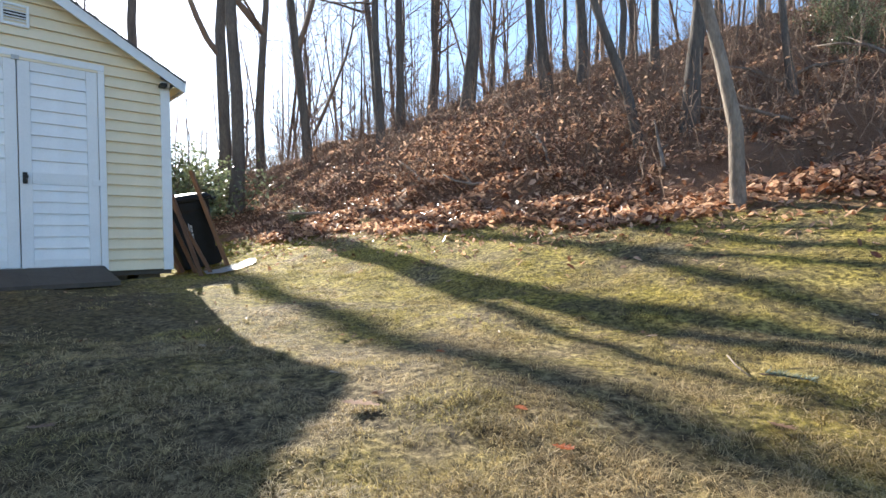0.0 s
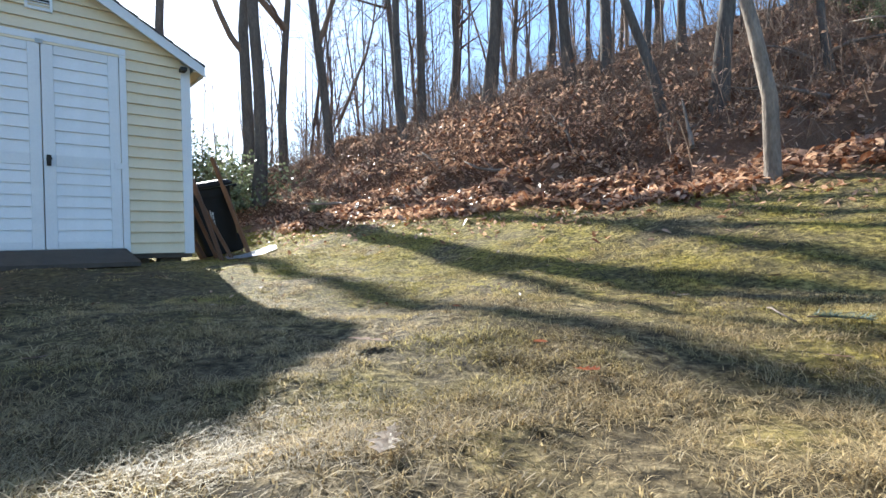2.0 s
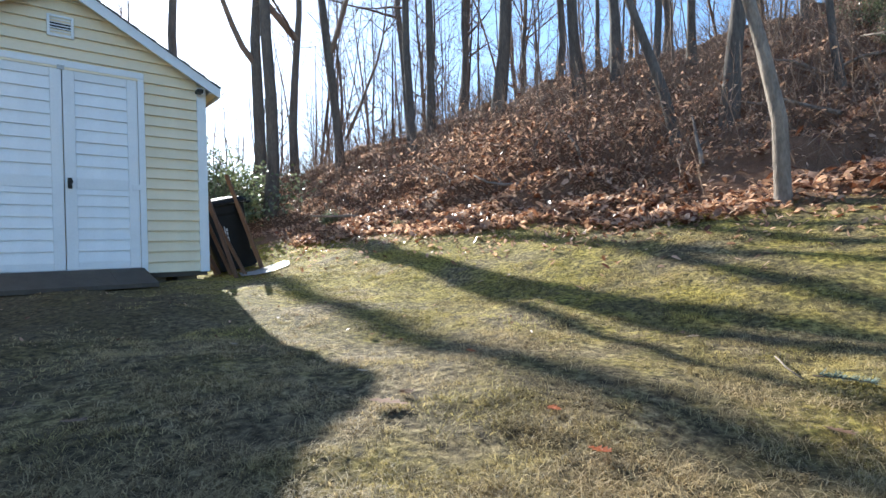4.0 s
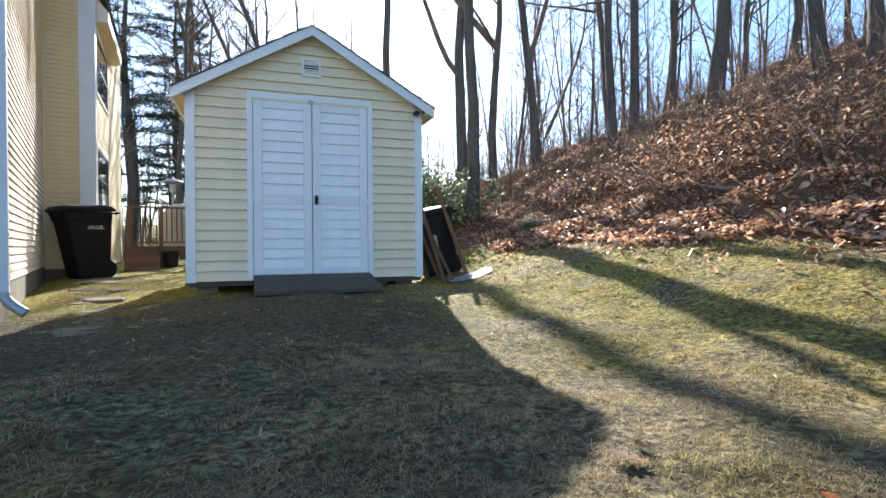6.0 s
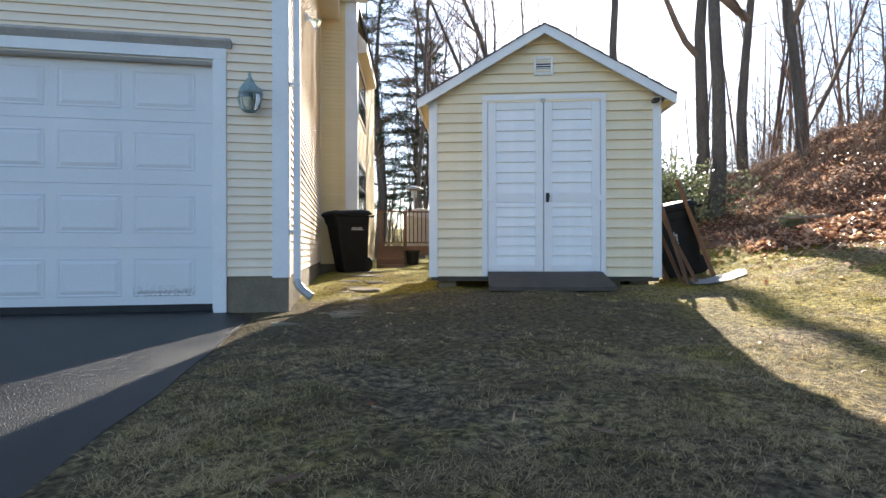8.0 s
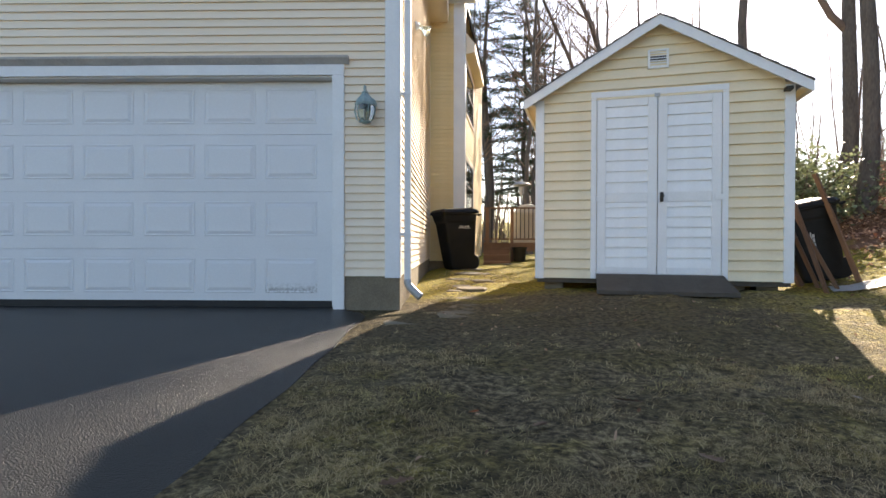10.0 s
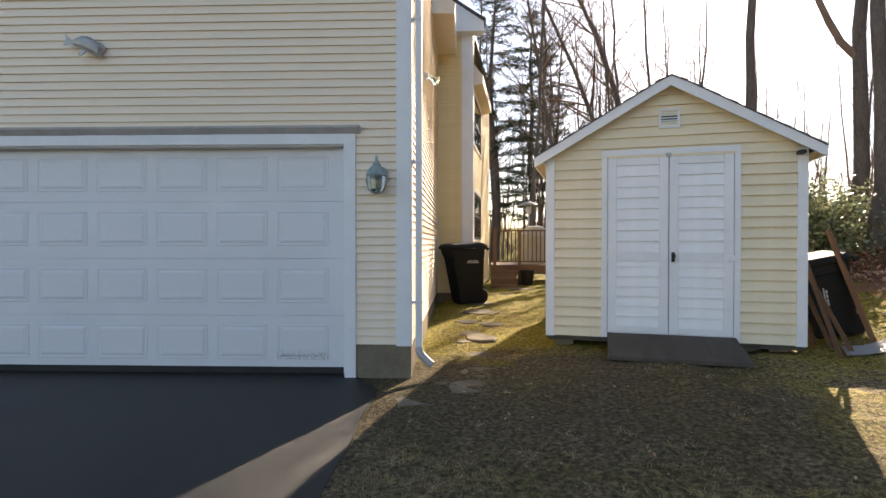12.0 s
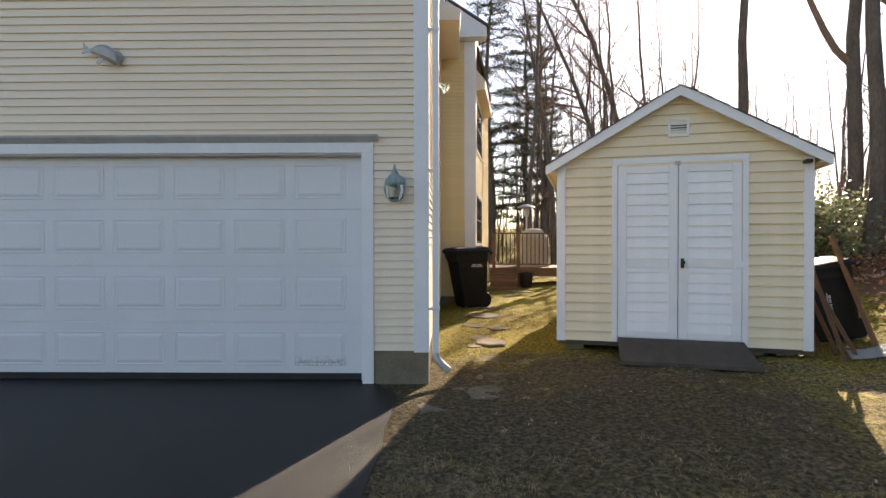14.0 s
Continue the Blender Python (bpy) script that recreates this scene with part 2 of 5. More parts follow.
BRUSH = material("pale_brush", (0.10, 0.06, 0.04), (0.38, 0.255, 0.175), 0.8, 3, 30, 0.0, island=0.6)
GAP_DARK = material("dark_rubber", (0.012, 0.012, 0.012), (0.03, 0.03, 0.03), 0.8, 5, 50, 0.1)
PANE = glass_material("window_glass", (0.85, 0.9, 0.92))
LAMP_GLASS = glass_material("lantern_glass", (0.75, 0.85, 0.78), 0.12)
# Near-black boards behind panes and louvres, painted for the shade inside.
SHADE_BACKING = material("shade_backing", (0.02, 0.02, 0.022), (0.05, 0.05, 0.05), 0.9, 2, 20, 0.0)


def stained(base, name):
    """The same paint with a band of splashed dirt near the lower edge of a panel."""
    m = base.copy()
    m.name = name
    n, l = m.node_tree.nodes, m.node_tree.links
    b = n["Principled BSDF"]
    src = b.inputs["Base Color"].links[0].from_socket
    co = n.new("ShaderNodeTexCoord")
    sep = n.new("ShaderNodeSeparateXYZ")
    l.new(co.outputs["Object"], sep.inputs[0])
    band = n.new("ShaderNodeMapRange")
    band.inputs["From Min"].default_value, band.inputs["From Max"].default_value = -0.06, -0.13
    l.new(sep.outputs["Z"], band.inputs["Value"])
    tex = n.new("ShaderNodeTexNoise")
    tex.inputs["Scale"].default_value, tex.inputs["Detail"].default_value = 42, 6
    l.new(co.outputs["Object"], tex.inputs["Vector"])
    cut = n.new("ShaderNodeMapRange")
    cut.inputs["From Min"].default_value, cut.inputs["From Max"].default_value = 0.38, 0.95
    l.new(tex.outputs["Fac"], cut.inputs["Value"])
    mul = n.new("ShaderNodeMath")
    mul.operation = "MULTIPLY"
    l.new(band.outputs[0], mul.inputs[0])
    l.new(cut.outputs[0], mul.inputs[1])
    mix = n.new("ShaderNodeMix")
    mix.data_type = "RGBA"
    l.new(mul.outputs[0], mix.inputs["Factor"])
    l.new(src, mix.inputs[6])
    mix.inputs[7].default_value = (0.10, 0.085, 0.065, 1)
    l.new(mix.outputs[2], b.inputs["Base Color"])
    return m


# ---------- mesh helpers ----------
def empty(name, m=None):
    ob = new(name)
    ob.empty_display_size = 0.1
    if m is not None:
        ob.matrix_basis = m
    return ob


def link_mesh(name, me, parent=None, label="", m=None):
    ob = new(name, me)
    if parent:
        ob.parent = parent
    if m is not None:
        ob.matrix_basis = m
    if label:
        tagged(ob, label)
    return ob


def part(name, bm, mat, parent=None, label="", m=None):
    me = bpy.data.meshes.new(name)
    bm.normal_update()
    bm.to_mesh(me)
    bm.free()
    me.materials.append(mat)
    return link_mesh(name, me, parent, label, m)


def box(bm, x0, x1, y0, y1, z0, z1, bevel=0.0, m=None):
    vs = [bm.verts.new((x, y, z)) for z in (z0, z1) for y in (y0, y1) for x in (x0, x1)]
    fs = [bm.faces.new([vs[i] for i in f]) for f in ((0, 2, 3, 1), (4, 5, 7, 6), (0, 1, 5, 4), (2, 6, 7, 3), (0, 4, 6, 2), (1, 3, 7, 5))]
    if bevel:
        es = list({e for f in fs for e in f.edges})
        r = bmesh.ops.bevel(bm, geom=es, offset=bevel, segments=2, affect="EDGES", profile=0.6)
        vs = list({v for f in r["faces"] for v in f.verts} | {v for v in vs if v.is_valid})
    if m is not None:
        bmesh.ops.transform(bm, matrix=m, verts=vs)
    return vs


def boxes(*rows, bevel=0.004):
    bm = bmesh.new()
    for r in rows:
        box(bm, *r, bevel=bevel)
    return bm


def prism(bm, outline, y0, y1):
    """An outline of (x, z) drawn out along y."""
    a = [bm.verts.new((x, y0, z)) for x, z in outline]
    b = [bm.verts.new((x, y1, z)) for x, z in outline]
    bm.faces.new(a)
    bm.faces.new(b[::-1])
    k = len(a)
    for i in range(k):
        bm.faces.new((a[i], b[i], b[(i + 1) % k], a[(i + 1) % k]))
    bmesh.ops.recalc_face_normals(bm, faces=bm.faces)


def lathe(bm, profile, segs=20, m=None):
    """Turns a profile of (radius, z) round the z axis."""
    rings = []
    for r, z in profile:
        rings.append([bm.verts.new((r * math.cos(2 * math.pi * i / segs), r * math.sin(2 * math.pi * i / segs), z)) for i in range(segs)])
    for a, b in zip(rings, rings[1:]):
        for i in range(segs):
            bm.faces.new((a[i], a[(i + 1) % segs], b[(i + 1) % segs], b[i]))
    bm.faces.new(rings[0][::-1])
    bm.faces.new(rings[-1])
    if m is not None:
        bmesh.ops.transform(bm, matrix=m, verts=[v for r in rings for v in r])


def from_arrays(name, verts, faces, mat, smooth=False):
    me = bpy.data.meshes.new(name)
    me.from_pydata(verts, [], faces)
    me.materials.append(mat)
    if smooth:
        me.polygons.foreach_set("use_smooth", [True] * len(me.polygons))
    return me


class Tubes:
    """Collects tapered tubes into one mesh."""

    def __init__(self):
        self.v, self.f = [], []

    def add(self, pts, radii, sides):
        base = len(self.v)
        up = Vector((0, 0, 1))
        for i, p in enumerate(pts):
            d = (pts[min(i + 1, len(pts) - 1)] - pts[max(i - 1, 0)]).normalized()
            a = d.cross(up if abs(d.z) < 0.9 else Vector((1, 0, 0))).normalized()
            b = d.cross(a)
            for k in range(sides):
                t = 2 * math.pi * k / sides
                self.v.append(tuple(p + (a * math.cos(t) + b * math.sin(t)) * radii[i]))
        for i in range(len(pts) - 1):
            for k in range(sides):
                q, r = base + i * sides, base + (i + 1) * sides
                self.f.append((q + k, q + (k + 1) % sides, r + (k + 1) % sides, r + k))
        self.f.append(tuple(base + (len(pts) - 1) * sides + k for k in range(sides)))

    def mesh(self, name, mat, smooth=True):
        return from_arrays(name, self.v, self.f, mat, smooth)


# ---------- ground ----------
def soft_step(a, b, v):
    t = np.clip((v - a) / (b - a), 0, 1)
    return t * t * (3 - 2 * t)


def soft_ramp(v, w):
    return w * np.log1p(np.exp(np.clip(v / w, -40, 40)))


DRIVE_FALL = 0.022


def ground_height(x, y):
    x, y = np.asarray(x, float), np.asarray(y, float)
    z = -0.06 + 0.13 * np.maximum(soft_step(-3, 0.5, y) * soft_step(0.2, 2.5, x), 0.95 * soft_step(0.6, 4.8, y) * soft_step(-0.6, 0.0, x) * (1 - 0.3 * soft_step(1.0, 2.5, x)) * (1 - soft_step(6.5, 9.5, y)))
    z = z + 0.28 * soft_ramp(x - 3.95 - 0.15 * np.clip(y + 3, -2, 5), 0.25)
    z = z + 0.20 * soft_ramp(x - 6.4, 0.25) + 0.16 * soft_ramp(x - 9.2, 0.4)
    cap = np.maximum(5.1 + 0.45 * soft_ramp(-3 - y, 1.0) - 0.3 * soft_ramp(y - 1, 1.0), 2.4)
    z = np.where(z > 0.5, -0.45 * np.log(np.exp(-np.minimum(z, 30) / 0.45) + np.exp(-cap / 0.45)), z)
    z = z + 0.07 * soft_ramp(y - 20, 2.0) * (1 - soft_step(60, 120, y)) * (1 - soft_step(12, 22, x))
    wild = soft_step(5.9, 7.5, x)
    z = z + wild * 0.13 * (np.sin(x * 2.1 + 1.3 * np.sin(y * 1.1)) * np.sin(y * 1.7 + 0.6 * x) + 0.5 * np.sin(x * 4.3 + y * 3.1))
    lawn = soft_step(0.3, 1.2, x) * (1 - wild)
    z = z - DRIVE_FALL * np.clip(-y, 0, 9) * (1 - soft_step(-0.3, 0.5, x))
    z = z + (0.028 * value_noise(x * 4.1, y * 4.1) + 0.022 * value_noise(x * 9.7 + 5, y * 9.7)) * soft_step(0.05, 0.5, x)
    z = z + wild * (0.22 * value_noise(x * 1.6, y * 1.6) + 0.13 * value_noise(x * 3.3, y * 3.3))
    return z + lawn * 0.012 * (np.sin(x * 3.7 + y * 1.9) + np.sin(y * 4.6 - x * 2.2))


LATTICE = np.random.default_rng(7).random((64, 64))


def value_noise(x, y):
    i, j = np.floor(x).astype(int), np.floor(y).astype(int)
    u, v = x - i, y - j
    u, v = u * u * (3 - 2 * u), v * v * (3 - 2 * v)
    a, b = LATTICE[i % 64, j % 64], LATTICE[(i + 1) % 64, j % 64]
    c, d = LATTICE[i % 64, (j + 1) % 64], LATTICE[(i + 1) % 64, (j + 1) % 64]
    return (a * (1 - u) + b * u) * (1 - v) + (c * (1 - u) + d * u) * v - 0.5


def gz(x, y):
    return float(ground_height(x, y))


def spaced(lo, hi, step, far):
    inner = np.arange(lo, hi, step)
    out = np.geomspace(step * 2, far, 22)
    return np.concatenate([(lo - out)[::-1], inner, hi + out])


gx, gy = np.concatenate([spaced(-1.0, 7.0, 0.045, 350)[:-22], np.arange(7.0, 16.0, 0.1), 16 + np.geomspace(0.2, 350, 22)]), np.concatenate([spaced(-5.6, 1.6, 0.045, 350)[:-22], np.arange(1.6, 10.0, 0.1), 10 + np.geomspace(0.2, 350, 22)])
X, Y = np.meshgrid(gx, gy)
Z = ground_height(X, Y)
nx, ny = len(gx), len(gy)
quads = [(j * nx + i, j * nx + i + 1, (j + 1) * nx + i + 1, (j + 1) * nx + i) for j in range(ny - 1) for i in range(nx - 1)]
ground = link_mesh("ground", from_arrays("ground", np.stack([X.ravel(), Y.ravel(), Z.ravel()], 1).tolist(), quads, GROUND, True))
tagged(ground, "dormant straw-coloured lawn rising to a wooded bank", "ground", kind="structure")

# driveway: a thin asphalt slab with an uneven edge along the lawn
rim = [(-0.235 + 0.012 * math.sin(2.3 * y) + 0.008 * math.sin(7.1 * y) - 0.04 * max(y, -3.5), y) for y in np.arange(-0.42, -9.0, -0.12)]
bm = bmesh.new()
outline = [(-9.0, 0.16), (-0.5, 0.16), (-0.48, -0.1)] + [(-0.3, -0.25)] + rim + [(-9.0, -9.0)]
top = [bm.verts.new((x, y, -0.05 + DRIVE_FALL * y)) for x, y in outline]
low = [bm.verts.new((x + 0.02 * (x > -8), y, -0.10 + DRIVE_FALL * y)) for x, y in outline]
bm.faces.new(top)
for i in range(len(top)):
    bm.faces.new((top[i], low[i], low[(i + 1) % len(top)], top[(i + 1) % len(top)]))
bmesh.ops.recalc_face_normals(bm, faces=bm.faces)
tagged(part("driveway", bm, ASPHALT), "dark asphalt driveway beside the lawn", "driveway", kind="structure")


# ---------- house ----------
HOUSE_M = pose(0, 0, 0, 0, 0, 3.0)
house = tagged(empty("house", HOUSE_M), "cream clapboard house with white trim and garage", "house")
LAP = 0.0755


def lap_mesh(name, mat, lap, thick=0.019):
    """One clapboard, a metre long along x, hanging on the plane y = 0."""
    v = [(x, y, z) for x in (0, 1) for y, z in ((0.004, 0), (-thick, 0), (-thick, 0.006), (-0.001, lap + 0.004), (0.004, lap + 0.004))]
    f = [(0, 1, 2, 3, 4), (9, 8, 7, 6, 5)] + [(i, 5 + i, 5 + (i + 1) % 5, (i + 1) % 5) for i in range(5)]
    me = from_arrays(name, v, [q[::-1] for q in f], mat)
    bm = bmesh.new()
    bm.from_mesh(me)
    bmesh.ops.recalc_face_normals(bm, faces=bm.faces)
    bm.to_mesh(me)
    bm.free()
    return me


CLAP = lap_mesh("clapboard", CREAM, LAP)
WARM_LIT_CLAP = lap_mesh("clapboard", WARM_LIT_CREAM, LAP, 0.012)


def clad(parent, me, m, length, z0, z1, lap, cut=None):
    """Rows of boards on a wall; m: the wall's pose, its boards run along its x from 0."""
    k, z = 0, z0
    while z < z1 - 0.02:
        a, b = (0, length) if cut is None else cut(z)
        if b - a > 0.05:
            link_mesh("clapboard", me, parent, m=m @ pose(a, 0, z) @ Matrix.Diagonal((b - a, 1, 1, 1)))
        z += lap


# front wall with the garage opening
DX0, DX1, DTOP = -5.58, -0.609, 2.07
WALL_L, WALL_TOP = -7.2, 4.85
bm = boxes((WALL_L, DX0, 0.0, 0.16, 0.25, WALL_TOP), (DX1, -0.02, 0.0, 0.16, 0.25, WALL_TOP), (DX0, DX1, 0.0, 0.16, DTOP, WALL_TOP), bevel=0)
front_wall = part("wall", bm, CREAM, house)
clad(front_wall, CLAP, pose(DX1 + 0.10, 0, 0), -DX1 - 0.10 - 0.12, 0.25, 2.2, LAP)
clad(front_wall, CLAP, pose(WALL_L, 0, 0), -WALL_L - 0.12, 0.25 + LAP * 26, WALL_TOP, LAP)
for a, b in ((-0.53, 0.0), (WALL_L, DX0 - 0.1)):
    part("foundation", boxes((a, b, -0.005, 0.2, -0.12, 0.25), bevel=0.006), CONCRETE, house, "bare concrete foundation")
corner = part("corner_board", boxes((-0.135, 0.0, -0.024, 0.0, 0.235, WALL_TOP), (-0.02, 0.004, 0.0, 0.10, 0.235, WALL_TOP), bevel=0.003), WHITE, house, "white corner board")
part("casing", boxes((DX1, -0.505, -0.03, 0.0, -0.055, DTOP), bevel=0.004), WHITE, house, "white garage door casing")
part("casing", boxes((DX0 - 0.104, DX0, -0.03, 0.0, -0.04, DTOP), bevel=0.004), WHITE, house, "white garage door casing")
bm = bmesh.new()
box(bm, DX0 - 0.104, -0.505, -0.03, 0.0, DTOP, 2.165, 0.004)
part("header_board", bm, WHITE, house, "white header board over the garage door")
bm = bmesh.new()
prism(bm, [(-0.03, 2.168), (-0.045, 2.185), (-0.075, 2.212), (-0.08, 2.232), (0.0, 2.236), (0.0, 2.168)], DX0 - 0.14, -0.462)
part("crown_moulding", bm, GREY_TRIM, house, "weathered grey-white crown moulding", m=Matrix(((0, 1, 0, 0), (1, 0, 0, 0), (0, 0, 1, 0), (0, 0, 0, 1))))
for r in ((DX1 - 0.012, DX1, 0.0, 0.14, -0.03, DTOP), (DX0, DX0 + 0.012, 0.0, 0.14, -0.03, DTOP), (DX0 + 0.012, DX1 - 0.012, 0.0, 0.14, DTOP - 0.012, DTOP)):
    part("jamb", boxes(r, bevel=0.002), WHITE, house)

# garage door: four sections with raised panels
gdoor = part("garage_door", boxes((DX0 + 0.012, DX1 - 0.012, 0.125, 0.15, 0.0, DTOP - 0.012), bevel=0.002), GARAGE_WHITE, house, "white sectional garage door with raised panels")
SECT = 0.533
for k in range(4):
    part("section", boxes((DX0 + 0.014, DX1 - 0.014, 0.105, 0.125, 0.012 + k * SECT - 0.05 * (k > 0), min(0.012 + (k + 1) * SECT - 0.052, 2.032)), bevel=0.0015), GARAGE_WHITE, gdoor)
bm = bmesh.new()
rings = []
for inset, y in ((0.0, 0.0), (0.006, -0.0035), (0.013, -0.0035), (0.02, -0.0005), (0.05, -0.0085)):
    w, h = max(0.488 - 2 * inset, 0.0), max(0.325 - 2 * inset, 0.0)
    rings.append([bm.verts.new((sx * w / 2, y, sz * h / 2)) for sx, sz in ((-1, -1), (1, -1), (1, 1), (-1, 1))])
for a, b in zip(rings, rings[1:]):
    for i in range(4):
        bm.faces.new((a[i], a[(i + 1) % 4], b[(i + 1) % 4], b[i]))
bm.faces.new(rings[-1])
bmesh.ops.recalc_face_normals(bm, faces=bm.faces)
panel_me = bpy.data.meshes.new("panel")
bm.to_mesh(panel_me)
bm.free()
panel_me.materials.append(GARAGE_WHITE)
dirty_me = panel_me.copy()
dirty_me.materials[0] = stained(GARAGE_WHITE, "splashed_garage_paint")
for row, ztop in enumerate((0.408, 0.939, 1.473, 1.985)):
    for col in range(8):
        link_mesh("panel", dirty_me if row == 0 and col == 0 else panel_me, gdoor, m=pose(-1.028 - 0.577 * col, 0.1045, ztop - 0.1625))
part("bottom_seal", boxes((DX0 + 0.014, DX1 - 0.014, 0.108, 0.14, -0.052, 0.012), bevel=0.003), GAP_DARK, gdoor, "black rubber bottom seal")

# side wall of the garage, running back to the main house
SIDE_A, SIDE_B = Vector((-0.02, 0.10, 0)), Vector((-0.02, 5.58, 0))
side_len = (SIDE_B - SIDE_A).length
side_rz = math.degrees(math.atan2(SIDE_B.y - SIDE_A.y, SIDE_B.x - SIDE_A.x))
side_m = pose(SIDE_A.x, SIDE_A.y, 0, 0, 0, side_rz)
bm = boxes((0, side_len, 0.0, 0.16, 0.25, WALL_TOP), bevel=0)
side_wall = part("wall", bm, CREAM, house, m=side_m)
clad(side_wall, CLAP, Matrix(), side_len, 0.25, WALL_TOP, LAP)
part("foundation", boxes((0, side_len, -0.005, 0.2, -0.12, 0.25), bevel=0.004), CONCRETE, house, m=side_m)
part("corner_board", boxes((side_len - 0.07, side_len - 0.003, -0.022, -0.001, 0.25, WALL_TOP), bevel=0.003), CREAM, house, m=side_m)
# main house: the wall that faces the yard and the wall with windows
BACK_Y, BX = 5.58, 0.655
bm = boxes((-6.5, BX - 0.03, BACK_Y, BACK_Y + 0.16, 0.2, 5.5), bevel=0)
back_wall = part("wall", bm, WARM_LIT_CREAM, house)
clad(back_wall, WARM_LIT_CLAP, pose(-0.02, BACK_Y, 0), BX + 0.02 - 0.20, 0.2, 5.45, LAP)
part("foundation", boxes((-6.5, BX - 0.02, BACK_Y - 0.005, BACK_Y + 0.2, -0.12, 0.2), bevel=0), CONCRETE, house)
WING_A, WING_B = Vector((BX, BACK_Y, 0)), Vector((1.22, 10.15, 0))
wing_len = (WING_B - WING_A).length
wing_m = pose(WING_A.x, WING_A.y, 0, 0, 0, math.degrees(math.atan2(WING_B.y - WING_A.y, WING_B.x - WING_A.x)))
wins = [(0.3, 1.9, 1.25, 2.22), (0.3, 1.9, 3.16, 4.16)]
bm = boxes((0, 0.3, 0, 0.16, 0.2, 5.5), (1.9, wing_len, 0, 0.16, 0.2, 5.5), (0.3, 1.9, 0, 0.16, 0.2, 1.25), (0.3, 1.9, 0, 0.16, 2.22, 3.16), (0.3, 1.9, 0, 0.16, 4.16, 5.5), bevel=0)
wing_wall = part("wall", bm, WARM_LIT_CREAM, house, m=wing_m)
for a, b in ((0.17, 0.23), (1.97, wing_len)):
    clad(wing_wall, WARM_LIT_CLAP, pose(a, 0, 0), b - a, 0.2, 5.45, LAP)
clad(wing_wall, WARM_LIT_CLAP, pose(0.23, 0, 0), 1.74, 0.2, 1.2, LAP)
clad(wing_wall, WARM_LIT_CLAP, pose(0.23, 0, 0), 1.74, 2.32, 3.1, LAP)
clad(wing_wall, WARM_LIT_CLAP, pose(0.23, 0, 0), 1.74, 4.26, 5.4, LAP)
part("corner_board", boxes((BX - 0.20, BX, BACK_Y - 0.024, BACK_Y, 0.2, 5.4), bevel=0.003), WHITE, house, "broad white corner board")
part("corner_board", boxes((0.0, 0.17, -0.024, 0.0, 0.2, 5.4), bevel=0.003), WHITE, house, m=wing_m)
for a, b, z0, z1 in wins:
    w = part("window", boxes((a - 0.07, b + 0.07, -0.02, 0, z1, z1 + 0.09), (a - 0.07, b + 0.07, -0.03, 0, z0 - 0.05, z0), (a - 0.07, a, -0.02, 0, z0, z1), (b, b + 0.07, -0.02, 0, z0, z1), bevel=0.003), CREAM, house, "dark double-hung window with cream casing", m=wing_m)
    part("sash", boxes((a, b, -0.012, 0.02, z1 - 0.04, z1), (a, b, -0.012, 0.02, z0, z0 + 0.05), (a, a + 0.04, -0.012, 0.02, z0, z1), (b - 0.04, b, -0.012, 0.02, z0, z1), (a, b, -0.014, 0.02, (z0 + z1) / 2 - 0.02, (z0 + z1) / 2 + 0.02), bevel=0.002), IRON, w)
    part("pane", boxes((a + 0.03, b - 0.03, -0.004, 0.002, z0 + 0.04, z1 - 0.03), bevel=0), PANE, w)
    part("backing", boxes((a - 0.02, b + 0.02, 0.06, 0.158, z0 - 0.02, z1 + 0.02), bevel=0), SHADE_BACKING, w)
# pent roof between the storeys and the eaves
bm = bmesh.new()
prism(bm, [(0.0, 4.75), (-0.2, 4.5), (-0.2, 4.34), (0.0, 4.30)], 0.2, 2.6)
turn = Matrix(((0, 1, 0, 0), (1, 0, 0, 0), (0, 0, 1, 0), (0, 0, 0, 1)))
part("pent_roof", bm, CREAM, house, "small cream pent roof over the upper window", m=wing_m @ turn)
bm = bmesh.new()
prism(bm, [(0.0, 5.28), (-0.16, 4.70), (-0.20, 4.72), (-0.02, 5.32)], 0.3, 2.6)
part("pent_shingles", bm, SHINGLE, house, "dark shingles", m=wing_m @ turn)
bm = bmesh.new()
prism(bm, [(0.1, 5.2), (BX + 0.22, 5.2), (BX + 0.22, 5.38), (0.1, 5.9)], BACK_Y - 0.28, BACK_Y - 0.026)
part("gable_return", bm, WHITE, house, "white boxed gable return")
bm = bmesh.new()
prism(bm, [(0.08, 5.92), (BX + 0.26, 5.375), (BX + 0.26, 5.42), (0.08, 5.965)], BACK_Y - 0.32, BACK_Y - 0.02)
part("shingle_edge", bm, SHINGLE, house, "dark shingled roof edge")
bm = bmesh.new()
prism(bm, [(0.0, 4.85), (-0.36, 4.85), (-0.38, 5.02), (0.0, 5.2)], 3.6, side_len - 0.01)
part("eave", bm, CREAM, house, "cream boxed garage eave", m=side_m @ turn)
# roofs
bm = bmesh.new()
prism(bm, [(WALL_L - 0.3, 4.86), (-0.05, 4.86), (-3.6, 7.4)], -0.2, 5.55)
part("roof", bm, SHINGLE, house, "dark shingled garage roof")
bm = bmesh.new()
prism(bm, [(-7.0, 5.52), (0.65, 5.52), (-3.1, 8.2)], BACK_Y - 0.05, 10.3)
part("roof", bm, SHINGLE, house, "dark shingled house roof")
for r in ((WALL_L, WALL_L + 0.16, 0.16, BACK_Y, -0.1, WALL_TOP), (-6.5, 1.05, 10.0, 10.14, -0.1, 5.5), (-6.5, -6.34, BACK_Y + 0.16, 10.05, -0.1, 5.5)):
    part("wall", boxes(r, bevel=0), CREAM, house)

